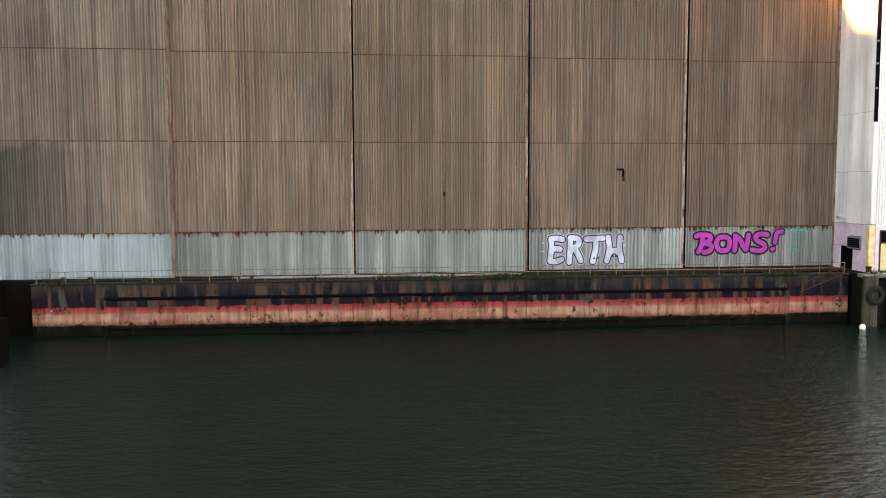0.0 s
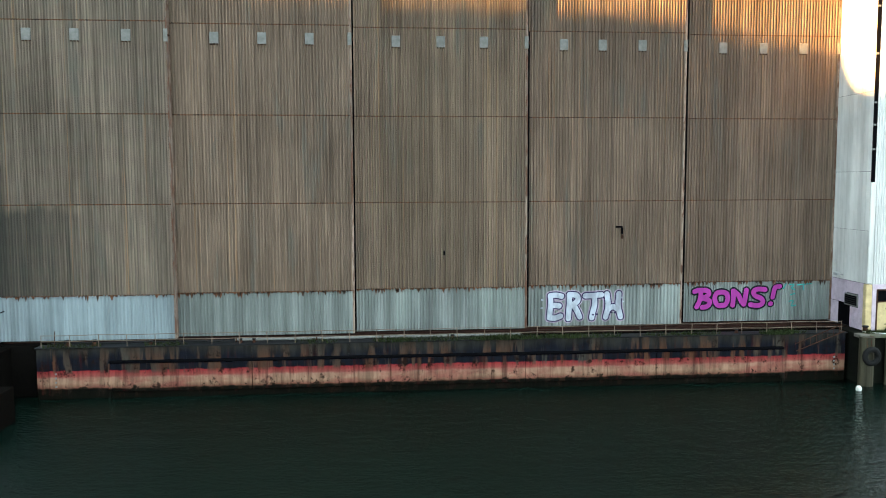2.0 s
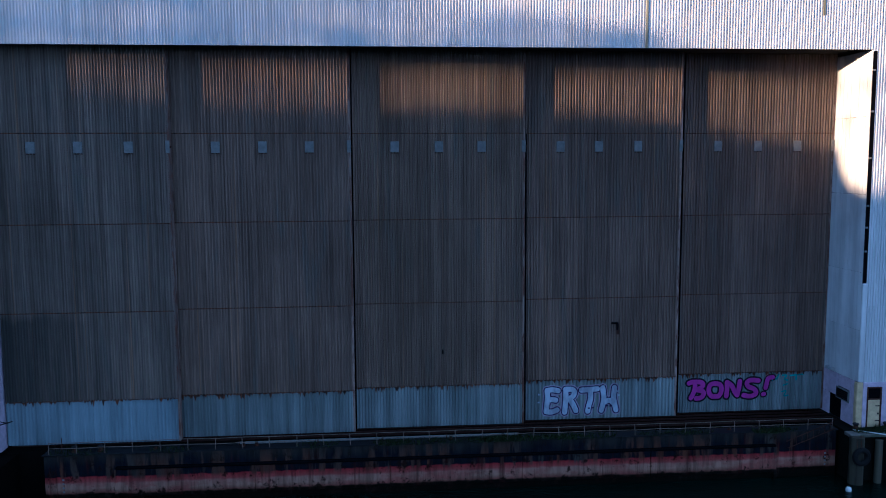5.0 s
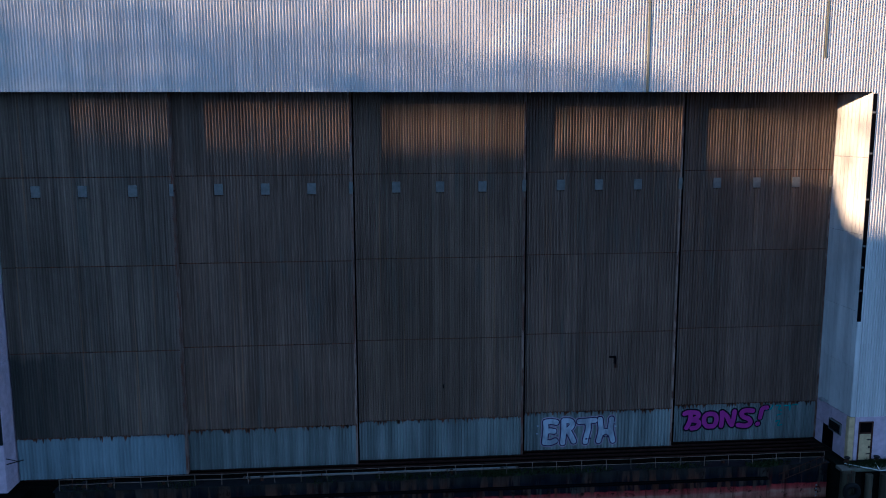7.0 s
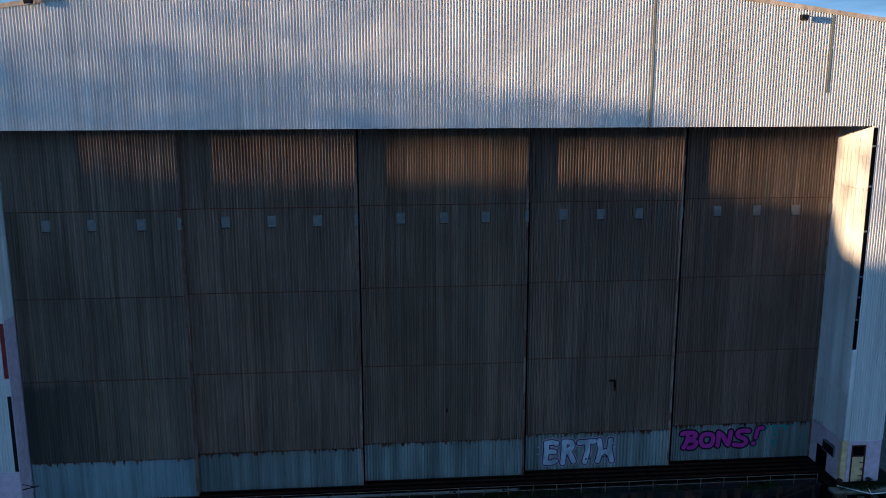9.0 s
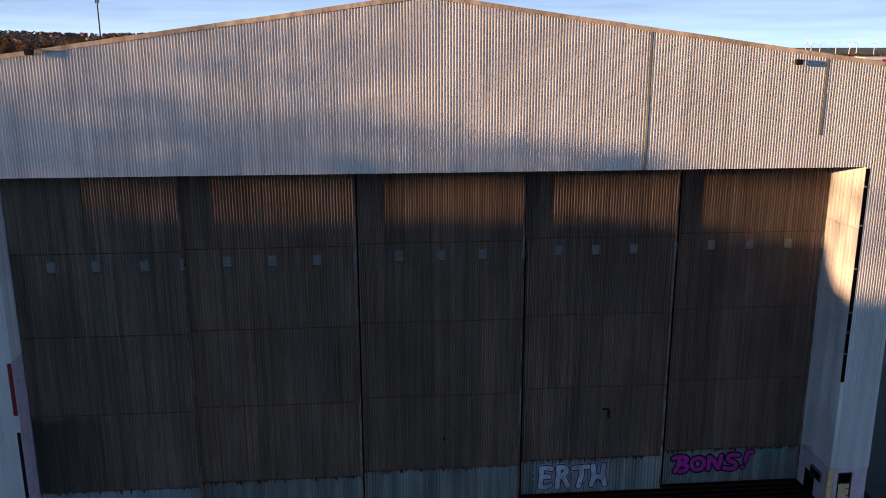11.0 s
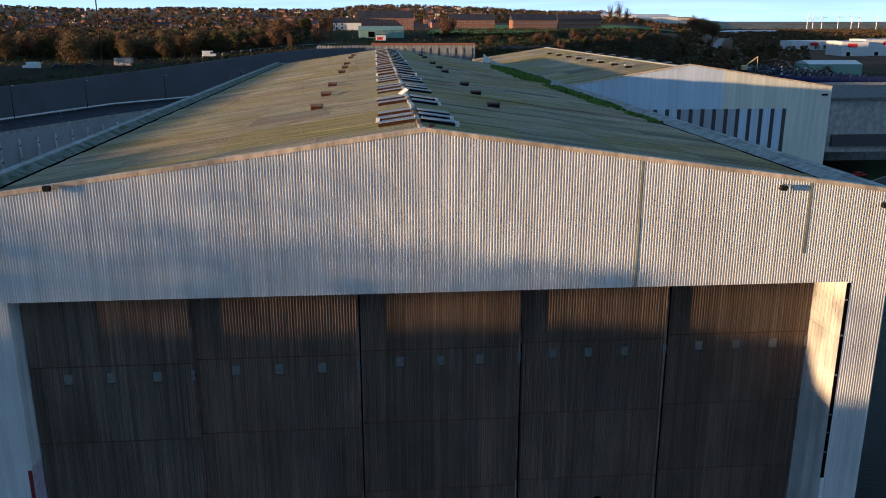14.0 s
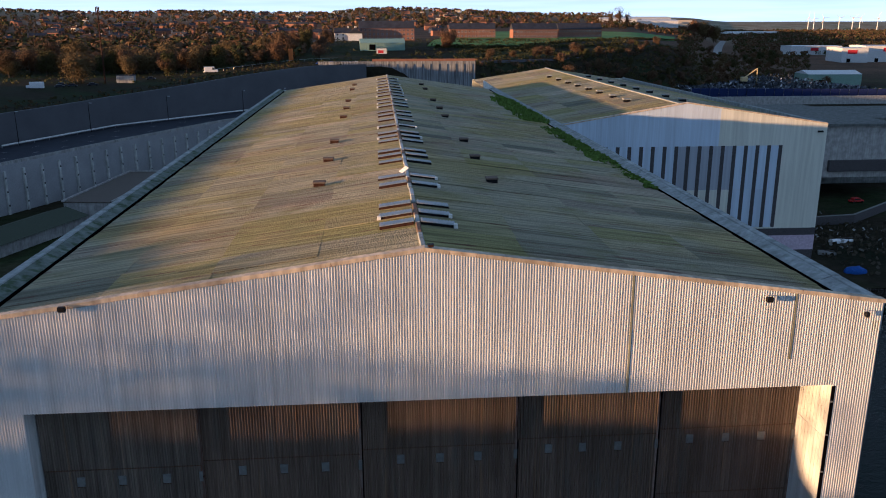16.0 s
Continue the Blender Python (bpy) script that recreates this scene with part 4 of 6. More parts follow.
gable_lamp(28.85, 37.35, 1.2)
gable_lamp(-21.5, 38.1, 1.2)
gable_lamp(36.55, 35.95, 0.8)
for x, z0, z1 in ((18.68, LINTEL, None), (31.17, LINTEL + 2.3, None)):
    ob = thing("cladding_seam", "green-stained vertical joint strip in the cladding", "joint strip", at=(x, GY - 0.06, 0))
    part("strip", boxes((-0.07, 0.07, -0.02, 0.05, z0, verge(x) - 0.32)), sheet_paint("green_stained_strip", (0.34, 0.34, 0.24), streak=0.5, green=0.8), ob)
apex = thing("apex_box", "small rusty box at the gable peak", "box", at=(AX + 0.45, GY - 0.12, Z_AP + 0.02))
part("shell", boxes((-0.2, 0.2, -0.05, 0.35, 0.0, 0.17), bevel=0.03), M_rust, apex)
part("cap", boxes((-0.23, 0.23, -0.08, 0.38, 0.17, 0.2)), M_frame_dark, apex)

# rust drips from the lap over the pale band
rd = random.Random(19)
for li, (x0, x1, y) in enumerate(LEAVES):
    drips = thing("rust_stain", "dark ragged rust staining under the door lap", "stain", "rust stains", at=(0, 0, 0))
    v, f = [], []
    for _ in range(110 if li else 45):
        x, w, h = rd.uniform(x0 + 0.1, x1 - 0.3), rd.uniform(0.03, 0.14), 0.05 + 0.4 * rd.random() ** 3
        k = len(v)
        for yy in (y - 0.108, y - 0.100):
            v += [(x - w, yy, 6.20), (x + w, yy, 6.20), (x + w * 0.5, yy, 6.18 - h * 0.6), (x, yy, 6.18 - h), (x - w * 0.6, yy, 6.18 - h * 0.5)]
        f += [(k, k + 4, k + 3, k + 2, k + 1), (k + 5, k + 6, k + 7, k + 8, k + 9)] + [(k + q, k + (q + 1) % 5, k + 5 + (q + 1) % 5, k + 5 + q) for q in range(5)]
    add_part("stain", pydata("stain", v, f), M_lap, drips)["kind"] = "stuff"

# ---- things on the roof ----
SLOPE_W = (Z_AP - Z_EV) / (AX - XL)
SLOPE_E = (Z_AP - Z_EV) / (XR - AX)


def roof_z(x):
    return Z_AP - 0.78 - (SLOPE_E * (x - AX) if x > AX else SLOPE_W * (AX - x))


M_hood = plain("weathered_vent_hood", (0.15, 0.115, 0.09), 0.8)


def roof_vent(x, y):
    ob = thing("roof_vent", "small square roof ventilator of grey sheet", "vent", "roof vents", at=(x, y, roof_z(x) - 0.12))
    part("curb", boxes((-0.62, 0.62, -0.5, 0.5, 0, 0.5), bevel=0.03), M_frame_dark if x > AX else M_rust, ob)
    part("hood", boxes((-0.70, 0.70, -0.6, 0.6, 0.5, 0.72), bevel=0.06), M_hood, ob, "dull brown hood")
    return ob


rv = random.Random(3)
for y in (88.0, 104.3, 121.3, 154.3, 170.5, 187.5, 220.0, 236.0):
    roof_vent(-6.1 + rv.uniform(-0.15, 0.15), y)
for y in (88.5, 104.7, 121.0, 153.5, 169.0, 187.0, 219.5, 236.0):
    roof_vent(13.1 + rv.uniform(-0.15, 0.15), y)

M_cap_old = plain("rusted_capping", (0.14, 0.10, 0.08), 0.8)
M_glaze = plain("dull_glazing_bar", (0.36, 0.38, 0.40), 0.4, 0.3)
for y in (64.4, 67.8, 71.6, 81.4, 85.6, 95.6, 100.1, 103.9, 113.4, 117.6, 122.1, 130.0, 139, 146, 152, 162.6, 170, 178, 187, 196, 204, 213, 223, 234, 246):
    for s in (-1, 1):
        ob = thing("ridge_louvre", "raised pale ribbed louvre panel beside the ridge", "louvre", "ridge louvres", at=(0, 0, 0))
        xe, xa = AX + s * (3.1 + rv.uniform(-0.1, 0.1)), AX + s * 0.28
        za, ze = roof_z(xa) - 0.02, roof_z(xe) - 0.02
        hh = 0.34 + rv.uniform(-0.04, 0.04)

        def slab(y0, y1, lo, hi):
            v = [(x, yy, z + k) for yy in (y0, y1) for x, z in ((xa, za), (xe, ze)) for k in (lo, hi)]
            bm = bmesh.new()
            vs = [bm.verts.new(q) for q in v]
            for q in ((0, 2, 3, 1), (4, 5, 7, 6), (1, 3, 7, 5), (0, 4, 6, 2), (2, 6, 7, 3), (0, 1, 5, 4)):
                bm.faces.new([vs[i] for i in q])
            bmesh.ops.recalc_face_normals(bm, faces=bm.faces)
            return bm

        part("upstand", slab(y - 0.55, y + 0.55, 0.0, hh), M_rust if s < 0 else M_frame_dark, ob, "rusty upstand" if s < 0 else "")
        part("top_sheet", slab(y - 0.62, y + 0.62, hh, hh + 0.05), M_glaze, ob)
        for q in range(11):
            t = (q + 0.5) / 11
            x, z = xa + (xe - xa) * t, za + (ze - za) * t + hh + 0.05
            part("rib", boxes((x - 0.05, x + 0.05, y - 0.60, y + 0.60, z - 0.01, z + 0.05)), M_glaze, ob)
        if rv.random() < 0.5:
            part("end_cap", boxes((xe - 0.16, xe + 0.16, y - 0.66, y - 0.3, ze, ze + hh + 0.12), bevel=0.02), M_white, ob, "pale broken end cap")
ridge = thing("ridge_capping", "pale battered ridge capping along the roof", "ridge capping", kind="structure")
y = GY + 0.7
while y < ROOF_END:
    y2 = min(ROOF_END, y + rv.uniform(2.2, 3.4))
    t = rv.uniform(-0.03, 0.05)
    part("capping", boxes((AX - 0.2 + t, AX + 0.2 + t, y, y2 - rv.choice((0.05, 0.06, 0.5)), Z_AP - 0.85, Z_AP - 0.50 + rv.uniform(-0.06, 0.06)), bevel=0.07), rv.choice((M_glaze, M_parapet, M_parapet, M_cap_old)), ridge)
    y = y2
flap = thing("loose_flap", "loose white sheet flap lifted off the ridge", "scrap", at=(AX - 0.35, 86.5, roof_z(AX) + 0.35))
bm = boxes((-0.5, 0.5, -0.35, 0.35, 0, 0.05), bevel=0.01)
part("sheet", bm, M_white, flap, m=pose(0, 0, 0.25, 12, -32, 25))

M_weed = plain("gutter_weeds", (0.13, 0.20, 0.04), 0.9, 0, 0.5, 1.5)


def weeds(name, strips, seed):
    r = random.Random(seed)
    v, f = [], []
    for x0, x1, y0, y1, n, hi in strips:
        for _ in range(n):
            x, y = r.triangular(x0, x1, x1), r.uniform(y0, y1)
            if noise.noise(Vector((x * 0.45, y * 0.25, 2.0))) < -0.02 and r.random() < 0.85:
                continue
            z = roof_z(min(x, 35.6))
            h, a = r.uniform(0.2, hi), r.uniform(0, 6.28)
            w = r.uniform(0.12, 0.3)
            k = len(v)
            dx, dy = w * math.cos(a), w * math.sin(a)
            v += [(x - dx, y - dy, z), (x + dx, y + dy, z), (x + dx + r.uniform(-0.3, 0.3), y + dy + r.uniform(-0.3, 0.3), z + h), (x - dx + r.uniform(-0.3, 0.3), y - dy, z + h * 0.8)]
            f.append((k, k + 1, k + 2, k + 3))
    return tagged(add_part(name, pydata(name, v, f), M_weed, None), "green weeds growing in the roof gutter", "weeds", kind="stuff")


weeds("gutter_weeds", ((30.0, 36.4, 168, 222, 3200, 1.0), (32.2, 35.8, 116, 158, 1900, 0.6), (33.8, 35.8, 98, 116, 350, 0.4), (34, 36, 222, 240, 200, 0.5)), 4)
gut = thing("gutter_shadow", "lead gutter along the parapet, its shade painted black", "gutter", kind="structure")
# channel floor and upstand strip are black to paint the gutter's shade
part("channel", boxes((35.2, 36.1, GY + 0.7, ROOF_END - 1, 35.6, 35.7), (36.1, 36.164, GY + 0.7, ROOF_END - 1, 35.6, 36.44)), M_black, gut)
part("channel", boxes((-28.68, -27.8, GY + 0.7, ROOF_END - 1, 35.6, 35.7), (-28.744, -28.68, GY + 0.7, ROOF_END - 1, 35.6, 36.44)), M_black, gut)

# ---- second shed behind ----
BY, BXL, BXR, BAX, BZA, BZE, BEND = 174.0, 38.6, 100.7, 68.2, 40.0, 35.15, 330.0
def shed_paint(name, c):
    k = Mat(name, 0.5, 0.0, 0.35)
    tone = k.mix(k.random(), tuple(v * 0.92 for v in c), tuple(v * 1.06 for v in c))
    k.colour(k.mix(1.0, tone, k.ramp(k.noise(1.0, 4, (1.5, 1.5, 0.06)), (0.35, 0.88), (0.6, 1.04)), "MULTIPLY"))
    k.bump(k.noise(9, 3), 0.03, 0.01)
    return k.m


M_b2, M_b2blue, M_b2grey = shed_paint("cream_grey_cladding", (0.66, 0.66, 0.56)), shed_paint("pale_blue_cladding", (0.52, 0.60, 0.70)), shed_paint("mid_grey_cladding", (0.36, 0.38, 0.42))
M_b2dark = plain("dark_slot", (0.085, 0.08, 0.082), 0.8)
shed2 = thing("back_shed", "pale grey second shed with tall dark slots in its gable", "shed")


def b2z(x):
    return BZA - (BZA - BZE) * abs(x - BAX) / (BXR - BAX)


bm = bmesh.new()
pts = [(BXL, 3), (BXR, 3), (BXR, BZE), (BAX, BZA), (BXL, BZE)]
fr = [bm.verts.new((x, BY, z)) for x, z in pts]
bk = [bm.verts.new((x, BY + 0.6, z)) for x, z in pts]
bm.faces.new(fr), bm.faces.new(bk[::-1])
for i in range(5):
    j = (i + 1) % 5
    bm.faces.new((fr[j], fr[i], bk[i], bk[j]))
bmesh.ops.recalc_face_normals(bm, faces=bm.faces)
part("gable_wall", bm, M_b2dark, shed2)
for i in range(20):
    x0, x1 = BXL + (BXR - BXL) * i / 20, BXL + (BXR - BXL) * (i + 1) / 20
    add_part("sheet", ribbed("b2_sheet", x1 - x0, 11.2, lambda x, x0=x0: b2z(x0 + x) - 0.1, 0.5, 0.012), M_b2blue if i < 12 else M_b2, shed2, m=pose(x0, BY - 0.02, 0))
part("side_wall", boxes((BXR - 0.5, BXR - 0.02, BY + 0.6, BEND, 3, BZE - 0.2)), M_b2, shed2)
part("rear_wall", boxes((BXL, BXR - 0.5, BEND - 0.5, BEND, 3, BZE - 0.2)), M_b2, shed2)
for i in range(17):
    x = 90.2 - i * 2.66
    if i < 16:
        # infill sheets between the slots, patched in three colours
        tone = M_b2blue if i < 4 or i > 8 else M_b2grey
        part("infill_sheet", boxes((x - 2.22, x - 0.44, BY - 0.19, BY - 0.13, 20.5, 30.4)), tone, shed2)
        part("infill_sheet", boxes((x - 2.22, x - 0.44, BY - 0.19, BY - 0.13, 11.6, 20.46)), M_b2 if 3 < i < 8 else M_b2blue, shed2)
    part("slot", boxes((x - 0.42, x + 0.42, BY - 0.22, BY - 0.13, 11.6, 30.45)), M_b2dark, shed2, "dark upright slot")
part("plinth", boxes((BXL, BXR, BY - 0.05, BY - 0.01, 9.5, 11.2)), M_b2dark, shed2, "dark plinth band")
part("plinth", boxes((BXL, BXR, BY - 0.08, BY - 0.01, 6.0, 9.5)), M_lilac, shed2, "pale lilac base")
part("lamp", boxes((BXR - 2.2, BXR - 1.0, BY - 0.4, BY, 33.2, 33.6)), M_frame_dark, shed2, "dark wall lamp")
for s, e in ((BAX, BXR), (BAX, BXL)):
    bm = bmesh.new()
    sgn = 1 if e > s else -1
    for q in (0,):
        vs = [bm.verts.new(v) for v in ((s, BY - 0.1, BZA - 0.15), (e, BY - 0.1, BZE - 0.15), (e, BY - 0.1, BZE + 0.15), (s, BY - 0.1, BZA + 0.15), (s, BY + 0.7, BZA - 0.15), (e, BY + 0.7, BZE - 0.15), (e, BY + 0.7, BZE + 0.15), (s, BY + 0.7, BZA + 0.15))]
        for f in ((0, 1, 2, 3), (3, 2, 6, 7), (4, 7, 6, 5), (0, 4, 5, 1), (1, 5, 6, 2), (0, 3, 7, 4)):
            bm.faces.new([vs[q] for q in f])
    bmesh.ops.recalc_face_normals(bm, faces=bm.faces)
    part("verge_cap", bm, M_verge, shed2)
for e in (BXL, BXR):
    for r in range(3):
        a, b = BAX + (e - BAX) * r / 3, BAX + (e - BAX) * (r + 1.01) / 3
        for i in range(16):
            y0, y1 = BY + 0.6 + (BEND - BY - 0.6) * i / 16, BY + 0.6 + (BEND - BY - 0.6) * (i + 1) / 16
            d = 0.02 * (i % 2) - 0.75 - 0.02 * r
            mesh = pydata("roof_sheet", [(a, y0, b2z(a) + d), (b, y0, b2z(b) + d), (b, y1, b2z(b) + d), (a, y1, b2z(a) + d), (a, y0, b2z(a) + d - 0.08), (b, y0, b2z(b) + d - 0.08), (b, y1, b2z(b) + d - 0.08), (a, y1, b2z(a) + d - 0.08)],
                          [(0, 1, 2, 3), (4, 7, 6, 5), (0, 4, 5, 1), (1, 5, 6, 2), (2, 6, 7, 3), (3, 7, 4, 0)])
            add_part("roof_sheet", mesh, M_roof, shed2)
part("ridge_cap", boxes((BAX - 0.4, BAX + 0.4, BY + 0.6, BEND, BZA - 0.8, BZA - 0.5), bevel=0.1), M_parapet, shed2)
part("parapet", boxes((BXR - 0.6, BXR + 0.2, BY + 0.6, BEND, BZE - 0.9, BZE + 0.2), bevel=0.1), M_parapet, shed2)
for y in (196, 208, 221, 233, 246, 259, 273, 288):
    for x in (BAX - 7, BAX + 7):
        ob = thing("roof_vent", "small square roof ventilator of grey sheet", "vent", "roof vents", at=(x, y, b2z(x) - 0.8))
        part("curb", boxes((-0.8, 0.8, -0.6, 0.6, 0, 0.6), bevel=0.03), M_frame_dark, ob)
        part("hood", boxes((-0.95, 0.95, -0.75, 0.75, 0.6, 0.9), bevel=0.06), M_parapet, ob)
fin = thing("wing_wall", "bright white wedge of wall between the roofs", "wall end", at=(0, 0, 0))
bm = bmesh.new()
vs = [bm.verts.new(v) for v in ((34.5, 262.5, 35.5), (40.0, 262.5, 35.5), (34.5, 262.5, 39.2), (34.5, 263.2, 35.5), (40.0, 263.2, 35.5), (34.5, 263.2, 39.2))]
for f in ((0, 1, 2), (5, 4, 3), (0, 3, 4, 1), (1, 4, 5, 2), (2, 5, 3, 0)):
    bm.faces.new([vs[q] for q in f])
part("wedge", bm, M_white, fin)

# ---- land behind ----
def smooth(a, b, v):
    t = max(0.0, min(1.0, (v - a) / (b - a)))
    return t * t * (3 - 2 * t)


EDGE = ((-400, -180), (-200, 128), (-124, 276), (-104, 328), (-63, 381), (-30, 420), (50, 432), (110, 462), (160, 520), (215, 580), (300, 660), (4000, 4360))


def edge_y(x):
    for (a, b), (c, d) in zip(EDGE, EDGE[1:]):
        if a <= x <= c:
            return b + (d - b) * (x - a) / (c - a)
    return EDGE[0][1] if x < EDGE[0][0] else EDGE[-1][1]


def land(x, y):
    a = x / max(y, 60.0)
    low = 3.6 + 7.5 * smooth(270, 460, y) + 4 * smooth(500, 1000, y)
    back = y - edge_y(x)
    high = 28.5 + 8.5 * smooth(-125, -20, x) + 3.0 * smooth(10, 140, back) - 2.0
    on = smooth(1.0, 7.0, back) if x < 40 else smooth(-30, 45, back)
    on *= 1 - smooth(0.37, 0.43, a)
    far = smooth(620, 2400, y) * (50 - 22 * smooth(-0.10, 0.28, a) + 4 * math.sin(x * 0.004) + 3 * math.sin(x * 0.011 + y * 0.003))
    plain_ = smooth(0.27, 0.37, a)
    far = far * (1 - plain_) + plain_ * (4 * smooth(620, 2400, y) + 40 * smooth(3650, 4850, y))
    rise = 5.5 * smooth(480, 640, y) * (1 - smooth(0.30, 0.40, a))
    return low + (high - low) * on + far + rise


def land_material():
    k = Mat("rough_land", 0.95, 0.0, 0.05)
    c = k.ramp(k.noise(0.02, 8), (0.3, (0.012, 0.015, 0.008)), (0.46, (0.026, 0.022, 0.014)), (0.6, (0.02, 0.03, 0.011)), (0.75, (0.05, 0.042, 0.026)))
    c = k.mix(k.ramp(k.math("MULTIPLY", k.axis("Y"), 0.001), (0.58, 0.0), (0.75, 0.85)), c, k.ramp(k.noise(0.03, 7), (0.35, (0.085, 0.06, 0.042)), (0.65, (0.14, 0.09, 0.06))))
    # beige fields, mixed in with distance; the far haze is in their colour
    haze_fields = k.ramp(k.noise(0.006, 6, (1, 0.4, 1)), (0.35, (0.13, 0.14, 0.085)), (0.5, (0.27, 0.245, 0.18)), (0.65, (0.19, 0.16, 0.11)))
    c = k.mix(k.ramp(k.math("MULTIPLY", k.axis("Y"), 0.0002), (0.26, 0.0), (0.50, 1.0)), c, haze_fields)
    k.colour(k.mix(1.0, c, k.ramp(k.noise(0.4, 6), (0.3, 0.6), (0.7, 1.2)), "MULTIPLY"))
    k.bump(k.noise(0.5, 6), 0.6, 0.5)
    return k.m


NX = 180
ys = [56 + 8 * i for i in range(78)] + [690 + 45 * i for i in range(72)] + [4200, 4900]
verts = []
for y in ys:
    span = 240 + 0.62 * y
    for i in range(NX + 1):
        x = 30 - span + 2 * span * i / NX
        verts.append((x, y, land(x, y) if y > 70 else 2.2))
faces = [(j * (NX + 1) + i, j * (NX + 1) + i + 1, (j + 1) * (NX + 1) + i + 1, (j + 1) * (NX + 1) + i) for j in range(len(ys) - 1) for i in range(NX)]
# the river keeps its place east of the yard
faces = [f for f in faces if not (verts[f[0]][1] < 150 and verts[f[0]][0] > 36)]
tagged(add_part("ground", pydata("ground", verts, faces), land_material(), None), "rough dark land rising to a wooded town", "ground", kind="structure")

# ---- road, retaining walls ----
M_asphalt = plain("asphalt", (0.03, 0.034, 0.046), 0.85, 0, 0.2, 0.3, 12)
M_wall_dark = plain("dark_retaining_wall", (0.115, 0.115, 0.125), 0.9, 0, 0.12, 0.12, 6.0)
INNER = ((-190, 70), (-107, 237), (-89.5, 281.5), (-62.5, 341), (-36, 372), (-5, 385))
OUTER = ((-205, 110), (-123, 273.5), (-103, 326.5), (-62, 378.6), (-30, 416), (-5, 424))
ROAD_Z = 17.8


def along(line, n):
    out = []
    for (a, b), (c, d) in zip(line, line[1:]):
        out += [(a + (c - a) * i / n, b + (d - b) * i / n) for i in range(n)]
    return out + [line[-1]]


def wall_strip(line, z0, z1, t):
    """An upright wall along a polyline; z1 may be a function of x."""
    v, f = [], []
    top = z1 if callable(z1) else (lambda x: z1)
    for (x, y) in line:
        v += [(x, y, z0), (x, y, top(x)), (x - t, y + t * 0.6, top(x)), (x - t, y + t * 0.6, z0)]
    for i in range(len(line) - 1):
        k = 4 * i
        f += [(k, k + 4, k + 5, k + 1), (k + 1, k + 5, k + 6, k + 2), (k + 2, k + 6, k + 7, k + 3)]
    return v, f


inner, outer = along(INNER, 8), along(OUTER, 8)
v = [(x, y, ROAD_Z) for x, y in inner] + [(x, y, ROAD_Z) for x, y in outer]
n = len(inner)
tagged(add_part("road", pydata("road", v, [(i, i + 1, n + i + 1, n + i) for i in range(n - 1)]), M_asphalt, None), "dark asphalt ramp road curving past the shed", "road", kind="structure")
lines = thing("road_marking", "worn white dashes along the road", "road marking", kind="structure")
for fr_ in (0.35, 0.68):
    for i in range(0, n - 1, 2):
        p = [(inner[j][0] * (1 - fr_) + outer[j][0] * fr_, inner[j][1] * (1 - fr_) + outer[j][1] * fr_) for j in (i, i + 1)]
        dx, dy = p[1][0] - p[0][0], p[1][1] - p[0][1]
        L = math.hypot(dx, dy)
        nx, ny = -dy / L * 0.12, dx / L * 0.12
        q = (p[0][0] + dx * 0.45, p[0][1] + dy * 0.45)
        add_part("dash", pydata("dash", [(p[0][0] + nx, p[0][1] + ny, ROAD_Z + 0.02), (p[0][0] - nx, p[0][1] - ny, ROAD_Z + 0.02), (q[0] - nx, q[1] - ny, ROAD_Z + 0.02), (q[0] + nx, q[1] + ny, ROAD_Z + 0.02)], [(0, 1, 2, 3)]), M_conc_pale, lines)
rw = thing("retaining_wall", "tall concrete retaining wall with pale buttresses", "wall", kind="structure")
vv, ff = wall_strip(inner, 2.5, ROAD_Z + 0.1, 0.8)
add_part("wall_face", pydata("wall_face", vv, ff), plain("retaining_concrete", (0.36, 0.36, 0.365), 0.9, 0, 0.14, 0.15, 5.0), rw)
d = 0.0
M_butt = cast_concrete("buttress_concrete", (0.6, 0.6, 0.57), 0.05)
for i in range(n - 1):
    (a, b), (c, e) = inner[i], inner[i + 1]
    L = math.hypot(c - a, e - b)
    s = -d
    while True:
        s += 7.2
        if s > L:
            d = 7.2 - (s - L)
            break
        x, y = a + (c - a) * s / L, b + (e - b) * s / L
        if x > -130:
            ang = math.degrees(math.atan2(e - b, c - a))
            bt = part("buttress", boxes((-0.36, 0.36, -0.6, 0, 2.5, ROAD_Z - 1.6), bevel=0.05), M_butt, rw, m=pose(x, y, 0, 0, 0, ang))
            part("anchor", boxes(*[(-0.2, 0.2, -0.68, -0.6, z, z + 0.5) for z in (6.0, 10.0, 14.0)]), M_frame_dark, bt)
parapet_top = wall_strip(inner, ROAD_Z + 0.1, ROAD_Z + 1.0, 0.35)
add_part("road_parapet", pydata("road_parapet", *parapet_top), M_conc_pale, rw)
hw = thing("embankment_wall", "high dark grey retaining wall behind the road", "wall", kind="structure")
vv, ff = wall_strip(outer, ROAD_Z - 1, lambda x: 28.6 + 8.0 * smooth(-125, -20, x), 1.2)
add_part("wall_face", pydata("wall_face", vv, ff), M_wall_dark, hw)
guard = thing("guard_rail", "pale steel crash barrier along the road", "barrier")
for i in range(8, n - 1):
    (a, b), (c, e) = outer[i], outer[i + 1]
    part("beam", tubes(((a + 1.3, b - 0.8, ROAD_Z + 0.85), (c + 1.3, e - 0.8, ROAD_Z + 0.85), 0.3), seg=6), M_white, guard)
    part("post", boxes((a + 1.2, a + 1.4, b - 0.9, b - 0.7, ROAD_Z, ROAD_Z + 0.9)), M_galv, guard)
crest = thing("crest_fence", "thin dark post and rail fence along the wall crest", "fence")
